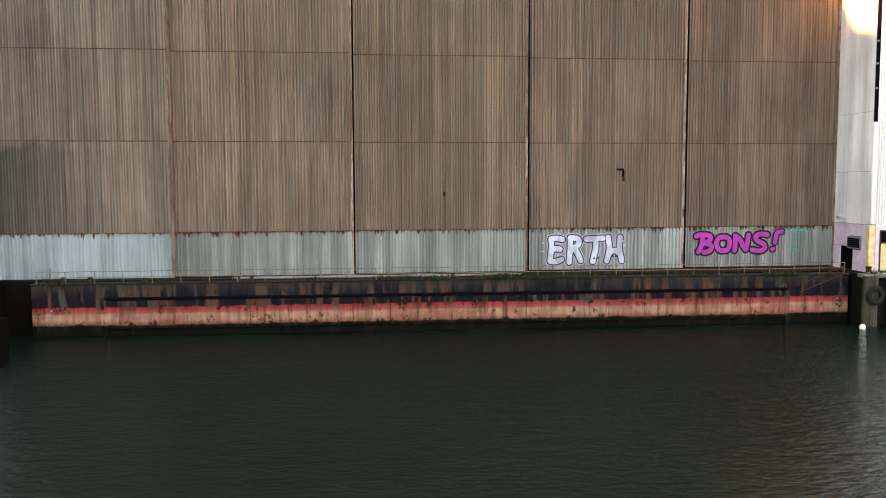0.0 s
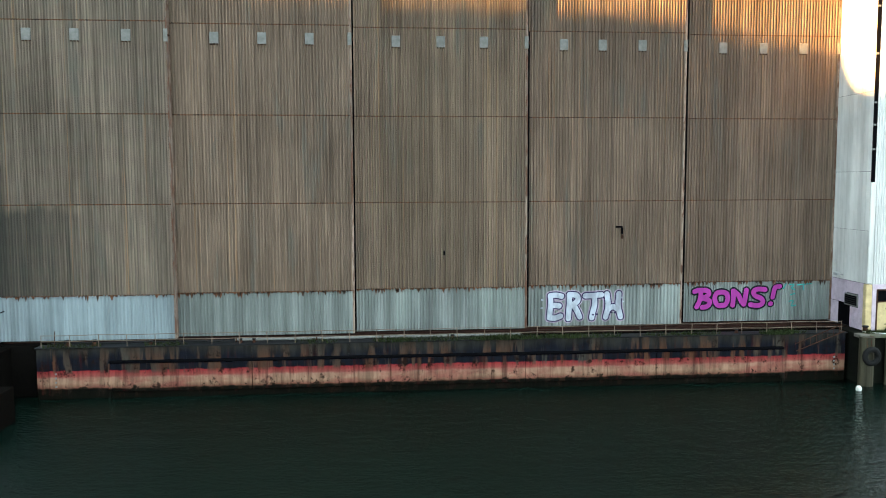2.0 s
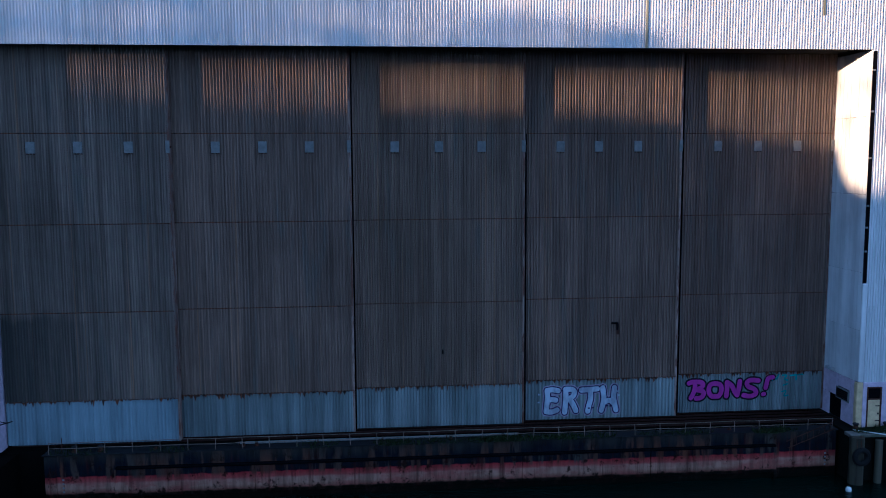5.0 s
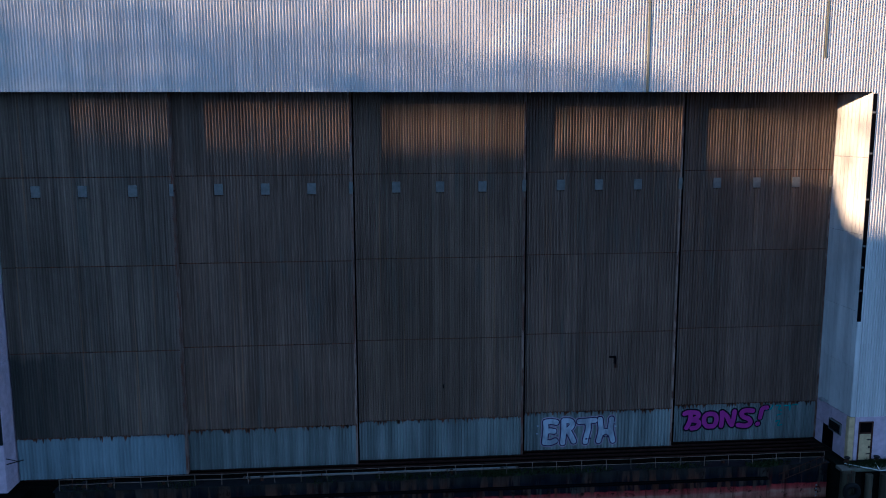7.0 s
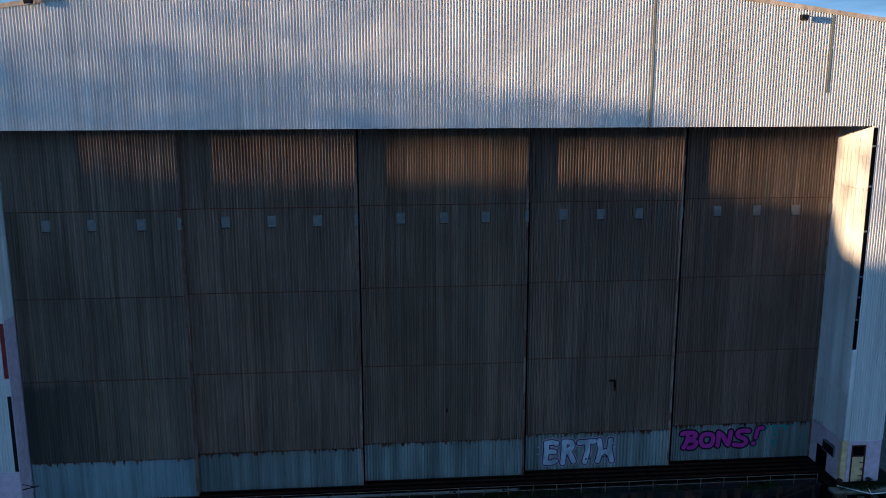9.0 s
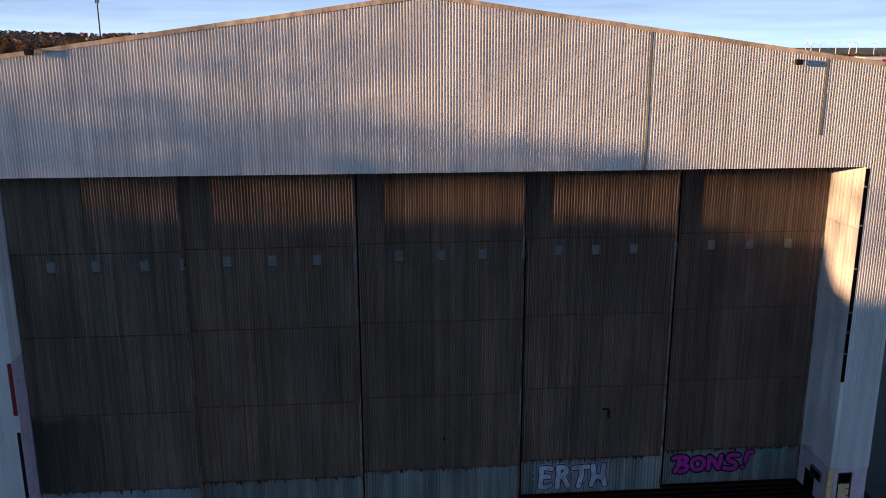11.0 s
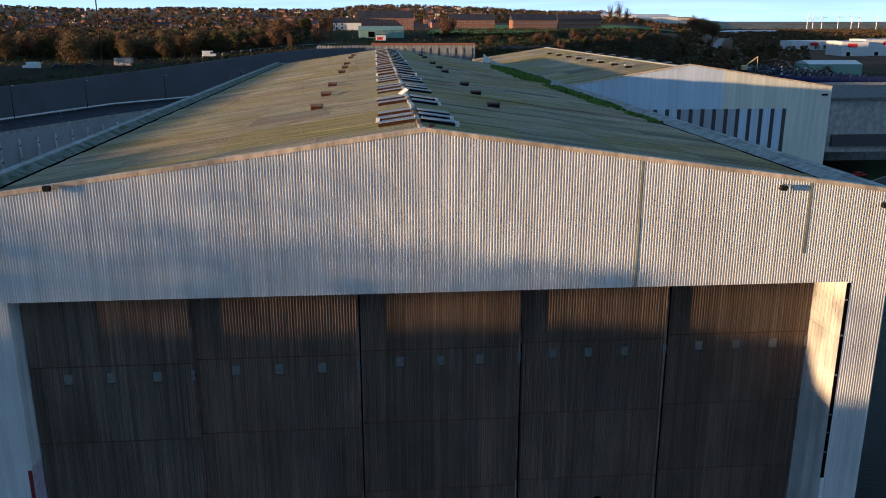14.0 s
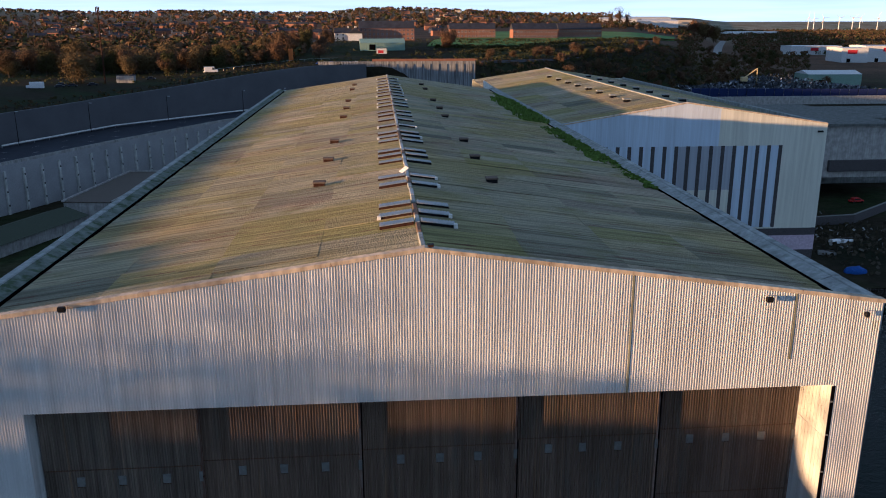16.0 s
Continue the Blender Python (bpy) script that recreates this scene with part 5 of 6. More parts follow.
for i in range(6, n - 1):
    (a, b), (c, e) = outer[i], outer[i + 1]
    za, zc = (28.9 + 8.0 * smooth(-125, -20, q) for q in (a, c))
    part("rail", tubes(((a - 2, b + 1.2, za + 1.0), (c - 2, e + 1.2, zc + 1.0), 0.04), seg=5), M_frame_dark, crest)
    part("post", tubes(((a - 2, b + 1.2, za - 1.5), (a - 2, b + 1.2, za + 1.1), 0.08), seg=5), M_frame_dark, crest)
    m_ = ((a + c) / 2, (b + e) / 2, (za + zc) / 2)
    part("post", tubes(((m_[0] - 2, m_[1] + 1.2, m_[2] - 1.5), (m_[0] - 2, m_[1] + 1.2, m_[2] + 1.1), 0.08), seg=5), M_frame_dark, crest)
upper = thing("upper_road_railing", "long pale railing along the upper road", "railing")
UP = [(-92, 452), (-78, 462), (-64, 470), (-50, 477), (-36, 482), (-22, 485)]
for (a, b), (c, e) in zip(along(UP, 3), along(UP, 3)[1:]):
    za, zc = land(a, b), land(c, e)
    part("rail", tubes(((a, b, za + 1.3), (c, e, zc + 1.3), 0.06), seg=5), M_galv, upper)
    part("post", tubes(((a, b, za - 0.3), (a, b, za + 1.35), 0.07), seg=5), M_galv, upper)


def street_lamp(x, y, z, h):
    ob = thing("street_lamp", "thin grey street lamp column with one lantern", "street lamp", "street lamps", at=(x, y, z))
    part("column", tubes(((0, 0, 0), (0, 0, h), 0.16, 0.09)), M_frame_dark, ob)
    part("arm", tubes(((0, 0, h), (0.9, -0.9, h + 0.25), 0.07)), M_frame_dark, ob)
    part("lantern", boxes((0.7, 1.5, -1.4, -0.7, h + 0.15, h + 0.4), bevel=0.05), M_galv, ob)
    return ob


for i, h in ((9, 11), (14, 10.5), (19, 10), (24, 9.5), (28, 9)):
    street_lamp(outer[i][0] + 1.5, outer[i][1] - 1.0, ROAD_Z, h)

# low roofs in the yard beside the shed
yard = thing("low_building", "low building with a flat grey-brown roof and pale kerb", "building", at=(-79.5, 255, 0), rz=-6)
M_felt = plain("felt_roof", (0.12, 0.105, 0.09), 0.9)
part("wall", boxes((-7, 7, -24, 24, 3, 8.0)), M_conc_pale, yard)
part("flat_roof", boxes((-7.1, 7.1, -24.1, 24.1, 8.0, 8.3)), M_felt, yard)
part("kerb", boxes((-7.4, -6.9, -24.4, 24.4, 8.3, 8.75), (6.9, 7.4, -24.4, 24.4, 8.3, 8.75), (-6.9, 6.9, 23.9, 24.4, 8.3, 8.75)), M_conc_pale, yard)
yard2 = thing("low_building", "long low building with a dark mossy sheet roof", "building", at=(-92, 205, 0), rz=-18)
part("wall", boxes((-7, 7, -26, 20, 3, 6.6)), M_conc_pale, yard2)
bm = bmesh.new()
vs = [bm.verts.new(v) for v in ((-7.4, -26.4, 6.5), (7.4, -26.4, 6.5), (7.4, 20.4, 6.5), (-7.4, 20.4, 6.5), (0, -26.4, 8.6), (0, 20.4, 8.6))]
for f in ((0, 1, 4), (1, 2, 5, 4), (2, 3, 5), (3, 0, 4, 5), (3, 2, 1, 0)):
    bm.faces.new([vs[q] for q in f])
part("pitched_roof", bm, plain("mossy_roof", (0.06, 0.07, 0.05), 0.9), yard2)
yard3 = thing("low_building", "low yard building with a dark felt roof", "building", at=(-50, 200, 0), rz=0)
part("wall", boxes((-12, 16, -40, 44, 3, 7.2)), M_conc_pale, yard3)
part("flat_roof", boxes((-12.2, 16.2, -40.2, 44.2, 7.2, 7.6)), M_felt, yard3)

# ---- trees ----
def leaf_material(name, a, b):
    k = Mat(name, 0.85, 0.0, 0.05)
    c = k.mix(k.island(), a, b)
    k.colour(k.mix(k.math("MULTIPLY", k.random(), 0.5), c, (0.07, 0.05, 0.02)))
    return k.m


M_bark = plain("bark", (0.07, 0.055, 0.04), 0.9)
LEAVES_M = [leaf_material("autumn_orange_leaves", (0.145, 0.082, 0.046), (0.095, 0.058, 0.036)), leaf_material("yellow_brown_leaves", (0.15, 0.108, 0.050), (0.095, 0.073, 0.036)),
            leaf_material("dark_green_leaves", (0.035, 0.045, 0.018), (0.06, 0.06, 0.024)), leaf_material("russet_leaves", (0.12, 0.074, 0.048), (0.085, 0.058, 0.038))]


def crown_mesh(rng, h, r, n, size):
    """Leaf clumps scattered through several uneven lobes."""
    lobes = [(rng.uniform(-0.5, 0.5) * r, rng.uniform(-0.5, 0.5) * r, h * rng.uniform(0.28, 0.8), r * rng.uniform(0.4, 0.7)) for _ in range(11)]
    v, f = [], []
    for _ in range(n):
        cx, cy, cz, cr = rng.choice(lobes)
        d = Vector((rng.gauss(0, 1), rng.gauss(0, 1), rng.gauss(0, 0.9))).normalized() * cr * rng.random() ** 0.4
        c = Vector((cx, cy, cz)) + d
        u = (d.normalized() + 0.5 * Vector((rng.gauss(0, 1), rng.gauss(0, 1), rng.gauss(0, 1)))).normalized()
        w = u.orthogonal().normalized()
        t = u.cross(w)
        s = size * rng.uniform(0.6, 1.3)
        k = len(v)
        v += [c - w * s, c - t * s * 0.6, c + w * s, c + t * s * 0.6]
        f.append((k, k + 1, k + 2, k + 3))
    return pydata("crown", v, f)


def make_tree(name, label, seed, h, r, material, n=500, size=0.45, bare=False):
    rng = random.Random(seed)
    ob = thing(name, label, "tree", "trees on the bank", at=(0, 0, -500))
    bm = bmesh.new()
    tube(bm, (0, 0, -0.6), (0.1, 0, h * 0.5), h * 0.028, h * 0.015, 7)
    limbs = 9 if not bare else 26
    for _ in range(limbs):
        z = h * rng.uniform(0.25, 0.55)
        a = rng.uniform(0, 6.28)
        e = Vector((math.cos(a) * r * rng.uniform(0.3, 0.8), math.sin(a) * r * rng.uniform(0.3, 0.8), h * rng.uniform(0.6, 0.95)))
        tube(bm, (0, 0, z), e, h * 0.009, h * 0.003, 5)
    part("trunk", bm, M_bark, ob)
    add_part("crown", crown_mesh(rng, h, r, n, size), material, ob)
    return ob


KINDS = [make_tree("tree", "autumn tree with an orange-brown crown", 1, 9, 4.6, LEAVES_M[0], 3800, 0.26), make_tree("tree", "broad tree with a yellow-brown crown", 2, 10, 5.5, LEAVES_M[1], 4600, 0.27),
         make_tree("tree", "dark green evergreen tree", 3, 9.5, 4.2, LEAVES_M[2], 3600, 0.27), make_tree("tree", "russet tree, half bare", 4, 11, 4.8, LEAVES_M[3], 3400, 0.24), make_tree("tree", "slender bare tree with few brown leaves", 5, 13, 3.2, LEAVES_M[0], 700, 0.25, True)]
rt = random.Random(21)


def plant(kind, x, y, s=1.0, z=None):
    z = land(x, y) if z is None else z
    c = copy_thing(KINDS[kind], pose(x, y, z, 0, 0, rt.uniform(0, 360)))
    for o in c.children:
        o.scale = (s * rt.uniform(0.9, 1.15), s * rt.uniform(0.9, 1.15), s * rt.uniform(0.85, 1.1))
    return c


plant(1, -139, 404, 1.45)
plant(1, -144, 412, 1.2)
# the belt of trees behind the upper road
for i in range(120):
    x = rt.uniform(-330, -30)
    y = max(edge_y(x) + 62, 470 + 0.12 * (x + 30)) + rt.uniform(0, 1) ** 1.5 * 110
    plant(rt.choice((0, 1, 1, 2, 2, 3, 3, 3)), x, y, rt.uniform(0.95, 1.5))
for i in range(30):
    y = rt.uniform(560, 700)
    plant(rt.choice((0, 1, 2, 3, 3)), y * rt.uniform(-0.56, -0.09), y, rt.uniform(0.7, 1.15))
for x, y, k, s in ((46, 545, 0, 1.35), (50, 560, 3, 1.1), (318, 1120, 4, 2.2), (333, 1130, 4, 2.3), (345, 1135, 4, 2.0), (300, 1120, 3, 1.6), (560, 1440, 0, 3.0), (585, 1450, 0, 3.3), (600, 1450, 1, 2.6), (575, 1445, 1, 3.0), (60, 445, 2, 0.7)):
    plant(k, x, y, s)
for i in range(35):
    y = rt.uniform(640, 1000)
    plant(rt.choice((0, 1, 2, 2, 3)), y * rt.uniform(0.40, 0.50), y, rt.uniform(0.6, 1.05))
for i in range(14):
    x = rt.uniform(-95, 60)
    plant(rt.choice((2, 2, 3)), x, edge_y(x) + rt.uniform(14, 40), rt.uniform(0.16, 0.34))
# bushes on the slope above the scrapyard
for i in range(60):
    x = rt.uniform(62, 235)
    plant(rt.choice((2, 3, 3)), x, edge_y(x) + rt.uniform(-25, 60), rt.uniform(0.4, 0.8))
for i in range(20):
    x = rt.uniform(235, 330)
    plant(rt.choice((1, 3, 3, 2)), x, rt.uniform(572, 660), rt.uniform(0.4, 0.75))
for o in KINDS:
    for c in list(o.children):
        bpy.data.objects.remove(c)
    bpy.data.objects.remove(o)

# rough scrub over the plateau and the slope
rw_ = random.Random(41)
v, f = [], []
for n_ in range(3600):
    y = rw_.uniform(395, 660)
    x = y * (rw_.uniform(-0.55, 0.50) if n_ < 1500 else rw_.uniform(0.1, 0.46))
    if y - edge_y(x) < (10 if x < 45 else -40) or (x / y > 0.33 and y < 570):
        continue
    r0 = rw_.uniform(0.5, 1.6)
    for _ in range(14):
        s = r0 * rw_.uniform(0.2, 0.5)
        px, py = x + rw_.gauss(0, r0), y + rw_.gauss(0, r0)
        c = Vector((px, py, land(px, py) + r0 * rw_.uniform(0.0, 1.1)))
        u = Vector((rw_.gauss(0, 1), rw_.gauss(0, 1), rw_.gauss(0, 1))).normalized()
        w = u.orthogonal().normalized() * s
        t = u.cross(w) * 0.8
        k = len(v)
        v += [c - w, c - t, c + w, c + t]
        f.append((k, k + 1, k + 2, k + 3))
tagged(add_part("rough_scrub", pydata("rough_scrub", v, f), LEAVES_M[2], None), "low dark scrub over the plateau edge", "scrub", kind="stuff")
# bushes over the slope, the plateau and the waste ground
rw_ = random.Random(55)
for mi, label in ((2, "dark green bushes over the slopes and waste ground"), (3, "brown autumn bushes over the slopes and waste ground")):
    v, f = [], []
    for n_ in range(1500):
        if n_ < 600:
            x = rw_.uniform(58, 300)
            y, s = edge_y(x) + rw_.uniform(-34, 42), rw_.uniform(0.8, 1.8)
        elif n_ < 1050:
            y = rw_.uniform(570, 1010)
            x, s = y * rw_.uniform(0.37, 0.54), rw_.uniform(1.2, 2.4)
            if 312 < x < 368 and y < 630 or x > 480 and 840 < y < 920:
                continue
        else:
            x = rw_.uniform(-330, -40)
            y, s = edge_y(x) + rw_.uniform(16, 75), rw_.uniform(0.35, 0.9)
        z, wide = land(x, y), rw_.uniform(0.9, 1.6)
        for _ in range(24):
            d = Vector((rw_.gauss(0, 1), rw_.gauss(0, 1), rw_.gauss(0.25, 0.8))).normalized() * s * rw_.uniform(0.6, 1.0)
            c = Vector((x + d.x * wide, y + d.y, z + s * 0.55 + d.z * 0.9))
            u = (d.normalized() + 0.5 * Vector((rw_.gauss(0, 1), rw_.gauss(0, 1), rw_.gauss(0, 1)))).normalized()
            w = u.orthogonal().normalized() * s * 0.32
            t = u.cross(w)
            k = len(v)
            v += [c - w, c - t, c + w, c + t]
            f.append((k, k + 1, k + 2, k + 3))
    tagged(add_part("bushes", pydata("bushes", v, f), LEAVES_M[mi], None), label, "bushes", kind="stuff")
# far woods on the hillside
rw_ = random.Random(31)
for mi, label in ((0, "far autumn woods and gardens on the hillside"), (2, "far dark green woods on the hillside"), (3, "far russet woods on the hillside")):
    v, f = [], []
    for n_ in range(3700):
        y = 600 * (6.0 ** rw_.random())
        a = rw_.uniform(-0.62, 0.64)
        if n_ > 2300:
            y, a = rw_.uniform(1100, 3300), rw_.uniform(0.36, 0.64)
        if n_ > 2950:
            y, a = rw_.uniform(500, 860), rw_.uniform(-0.60, -0.075)
        x = a * y
        if (a > -0.09 and y < 820) or (0.02 < a < 0.36 and y < 1050) or (a >= 0.36 and y < 1000) or (0.40 < a < 0.44 and y < 1700):
            continue
        z, s = land(x, y), rw_.uniform(1.9, 3.8) * (0.85 + y / 4500) * (1.25 if n_ > 2950 else 1.0)
        wide = rw_.uniform(0.9, 1.7)
        for _ in range(22):
            d = Vector((rw_.gauss(0, 1), rw_.gauss(0, 1), rw_.gauss(0.25, 0.8))).normalized() * s * rw_.uniform(0.6, 1.0)
            c = Vector((x + d.x * wide, y + d.y, z + s * 0.9 + d.z))
            u = (d.normalized() + 0.45 * Vector((rw_.gauss(0, 1), rw_.gauss(0, 1), rw_.gauss(0, 1)))).normalized()
            w = u.orthogonal().normalized() * s * 0.38
            t = u.cross(w)
            k = len(v)
            v += [c - w, c - t, c + w, c + t]
            f.append((k, k + 1, k + 2, k + 3))
    tagged(add_part("far_woods", pydata("far_woods", v, f), LEAVES_M[mi], None), label, "woods", kind="stuff")

# ---- houses ----
def brick_material(name, c):
    k = Mat(name, 0.9, 0.0, 0.08)
    base = k.mix(k.random(), tuple(u * 0.75 for u in c), tuple(u * 1.2 for u in c))
    k.colour(k.mix(1.0, base, k.ramp(k.noise(1.5, 5), (0.3, 0.75), (0.7, 1.1)), "MULTIPLY"))
    return k.m


M_brick, M_brick2 = brick_material("red_brick", (0.27, 0.135, 0.09)), brick_material("pale_render", (0.5, 0.45, 0.38))
M_slate = plain("slate_roof", (0.045, 0.048, 0.062), 0.8, 0, 0.3, 0.3)
M_tile = brick_material("clay_tile_roof", (0.10, 0.062, 0.048))
M_pane = plain("window_pane", (0.03, 0.035, 0.045), 0.15)


def gabled(bm, w, d, h, rise, over=0.3):
    vs = [bm.verts.new(q) for q in ((-w / 2 - over, -d / 2 - over, h), (w / 2 + over, -d / 2 - over, h), (w / 2 + over, d / 2 + over, h), (-w / 2 - over, d / 2 + over, h), (-w / 2 - over, 0, h + rise), (w / 2 + over, 0, h + rise))]
    for f in ((0, 1, 5, 4), (2, 3, 4, 5), (0, 4, 3), (1, 2, 5), (3, 2, 1, 0)):
        bm.faces.new([vs[q] for q in f])
    return bm


def make_house(w, d, h, rise, wall, roofm, label, windows=0, floors=2, name="house", group="houses of the town"):
    ob = thing(name, label, name, group, at=(0, 0, -500))
    bm = boxes((-w / 2, w / 2, -d / 2, d / 2, -3, h))
    g1 = [bm.verts.new(q) for q in ((-w / 2, -d / 2, h), (-w / 2, d / 2, h), (-w / 2, 0, h + rise * 0.93))]
    g2 = [bm.verts.new(q) for q in ((w / 2, -d / 2, h), (w / 2, d / 2, h), (w / 2, 0, h + rise * 0.93))]
    bm.faces.new(g1[::-1]), bm.faces.new(g2)
    part("wall", bm, wall, ob)
    rf = part("roof", gabled(bmesh.new(), w, d, h, rise), roofm, ob)
    part("chimney", boxes((w * 0.3, w * 0.3 + 0.9, -0.5, 0.5, h + rise * 0.4, h + rise + 1.1)), wall, rf)
    for i in range(windows):
        for fl in range(floors):
            x = -w / 2 + w * (i + 0.5) / windows
            z = 1.0 + fl * (h / floors)
            wn_ = part("window", boxes((x - 0.75, x + 0.75, -d / 2 - 0.08, -d / 2 - 0.003, z, z + 1.5)), M_white, ob)
            part("pane", boxes((x - 0.62, x + 0.62, -d / 2 - 0.11, -d / 2 - 0.085, z + 0.12, z + 1.38)), M_pane, wn_)
    return ob


def put_house(kind, x, y, rz, z=None):
    return copy_thing(kind, pose(x, y, (land(x, y) if z is None else z), 0, 0, rz))


H = [make_house(7.5, 7, 4.8, 2.8, M_brick, M_tile, "red brick house with a tiled roof"), make_house(8, 7, 4.8, 2.9, M_brick, M_slate, "red brick house with a slate roof"), make_house(18, 7, 4.8, 2.9, M_brick, M_slate, "brick terrace with a long slate roof"), make_house(7.5, 7, 4.8, 2.8, M_brick2, M_tile, "pale rendered house with a tiled roof")]
rh = random.Random(77)
for i in range(265):
    y = 800 * (2.9 ** rh.random())
    a = rh.uniform(-0.56, 0.13)
    put_house(rh.choice((H[0], H[1], H[1], H[2], H[2], H[3], H[3])), a * y, y, rh.choice((0, 20, 75, 90, -25)) + rh.uniform(-8, 8))
for x, y, rz, k in ((-150, 560, 20, 1), (-128, 575, 80, 0), (-230, 560, 10, 1), (-212, 572, 100, 3), (-170, 600, 15, 2), (-60, 640, 85, 3), (-40, 660, 20, 1)):
    put_house(H[k], x, y, rz)
big = make_house(43, 11, 9.0, 5.8, M_brick, M_slate, "long brick block with a slate roof and many windows", 13, 3, "terrace", "terraces on the plateau")
put_house(big, 8.5, 660, 2)
white_end = make_house(13, 11, 5.5, 4.2, M_white, M_slate, "white gabled house with a slate roof", 3, 2)
put_house(white_end, -16, 652, 92)
put_house(white_end, -26, 668, 5)
t2 = make_house(40, 10, 7.4, 5.2, M_brick, M_slate, "brick terrace with white windows under slate", 13, 2, "terrace", "terraces on the plateau")
put_house(t2, 136, 716, 8)
put_house(t2, 180, 735, 6)
put_house(t2, 84, 730, 3)
g3 = make_house(12, 9, 6.0, 4.5, M_brick, M_tile, "orange brick gabled house", 2, 2)
for i in range(5):
    put_house(g3, 152 + i * 13.5, 1190 + i * 3, 90)
for o in H + [big, t2, g3, white_end]:
    for c in list(o.children_recursive):
        bpy.data.objects.remove(c)
    bpy.data.objects.remove(o)


def shed_block(name, label, x, y, rz, w, d, h, rise, wall, roofm, z=None):
    ob = thing(name, label, "building", at=(x, y, land(x, y) if z is None else z), rz=rz)
    part("wall", boxes((-w / 2, w / 2, -d / 2, d / 2, -3, h)), wall, ob)
    part("roof", gabled(bmesh.new(), w, d, h, rise, 0.2), roofm, ob)
    part("door", boxes((-w * 0.3, -w * 0.3 + 4, -d / 2 - 0.1, -d / 2 - 0.005, 0, min(4.0, h * 0.8))), M_black, ob)
    return ob


M_mint = plain("mint_sheet", (0.25, 0.36, 0.30), 0.6)
M_metal_w = plain("white_sheet_roof", (0.62, 0.63, 0.64), 0.5)
M_redsign = plain("red_sign_paint", (0.45, 0.03, 0.04), 0.6)
shed_block("workshop", "low workshop with a mint green sheet roof", 4, 548, 4, 29, 13, 4.4, 2.6, M_mint, M_mint)
shed_block("warehouse", "grey-green warehouse with a pale roof", 340, 600, -4, 40, 24, 8, 2.5, M_mint, M_metal_w)
for i, (x, y, w, h) in enumerate(((572, 1060, 64, 11), (517, 880, 28, 15), (560, 885, 54, 17))):
    ob = shed_block("retail_block", "long white retail shed with a red sign panel", x, y, -6, w, 40, h, 0.6, M_metal_w, M_metal_w)
    part("sign_panel", boxes((-8, 2, -20.3, -20.02, h - 6, h - 2)), M_redsign, ob, "plain red sign panel")
for x, y, w, h in ((470, 1460, 120, 9), (400, 1380, 60, 7), (610, 1930, 150, 9), (980, 2300, 120, 7), (1150, 2500, 160, 8), (820, 2400, 130, 7)):
    shed_block("warehouse", "long pale industrial shed", x, y, rh.uniform(-6, 6), w, 40, h, 2, M_metal_w, M_metal_w)
ob = thing("tower_block", "pale cream apartment block on the skyline", "building", at=(715, 1920, land(715, 1920)))
part("body", boxes((-20, 20, -10, 10, -3, 20)), M_brick2, ob)
part("body", boxes((-30, -20, -8, 8, -3, 13)), M_brick2, ob)
part("roof", boxes((-21, 21, -11, 11, 20, 21)), M_slate, ob)
# playing field, hedges and the winding road
k_field = Mat("field_grass", 0.95, 0.0, 0.2)
k_field.colour(k_field.mix(1.0, k_field.ramp(k_field.noise(0.03, 6), (0.3, (0.07, 0.15, 0.035)), (0.7, (0.12, 0.23, 0.055))), k_field.ramp(k_field.noise(0.6, 5), (0.3, 0.75), (0.7, 1.1)), "MULTIPLY"))


def draped(x_of, ys, nx, lift):
    v = []
    for y in ys:
        x0, x1 = x_of(y)
        v += [(x0 + (x1 - x0) * i / nx, y, land(x0 + (x1 - x0) * i / nx, y) + lift) for i in range(nx + 1)]
    return v, [(j * (nx + 1) + i, j * (nx + 1) + i + 1, (j + 1) * (nx + 1) + i + 1, (j + 1) * (nx + 1) + i) for j in range(len(ys) - 1) for i in range(nx)]


tagged(add_part("playing_field", pydata("playing_field", *draped(lambda y: (34 + 0.13 * (y - 560), min(0.365 * y, 40 + (y - 500) * 0.9)), list(range(566, 700, 6)) + list(range(704, 960, 8)), 60, 0.5)), k_field.m, None), "flat green playing field before the terraces", "field", kind="structure")
tagged(add_part("far_road", pydata("far_road", *draped(lambda y: (0.425 * y + 5 * math.sin(y * 0.004) - 6, 0.425 * y + 5 * math.sin(y * 0.004) + 6), list(range(1000, 1700, 20)), 2, 0.8)), M_plate, None), "pale winding main road in the distance", "road", kind="structure")
rg = random.Random(6)
v, f = [], []
for x0, y0, x1, y1, hh in ((40, 558, 95, 560, 2.4), (95, 560, 215, 690, 2.4), (60, 530, 180, 600, 2.2), (215, 690, 300, 800, 2.0)):
    for _ in range(900):
        q = rg.random()
        x, y = x0 + (x1 - x0) * q, y0 + (y1 - y0) * q + rg.gauss(0, 0.7)
        c = Vector((x, y, land(x, y) + hh * (0.8 + 0.4 * noise.noise(Vector((x * 0.15, y0, 0)))) * rg.random()))
        u = Vector((rg.gauss(0, 1), rg.gauss(0, 1), rg.gauss(0, 1))).normalized()
        w = u.orthogonal().normalized() * rg.uniform(0.4, 0.8)
        t = u.cross(w)
        k = len(v)
        v += [c - w, c - t, c + w, c + t]
        f.append((k, k + 1, k + 2, k + 3))
tagged(add_part("field_hedges", pydata("field_hedges", v, f), LEAVES_M[2], None), "dark clipped hedges round the playing field", "hedge", kind="stuff")
board = thing("hoarding", "advertising hoarding on two posts", "hoarding", at=(3.5, 512, land(3.5, 512)))
part("panel", boxes((-3.4, 3.4, -0.12, 0.12, 0.8, 4.6)), M_frame_dark, board)
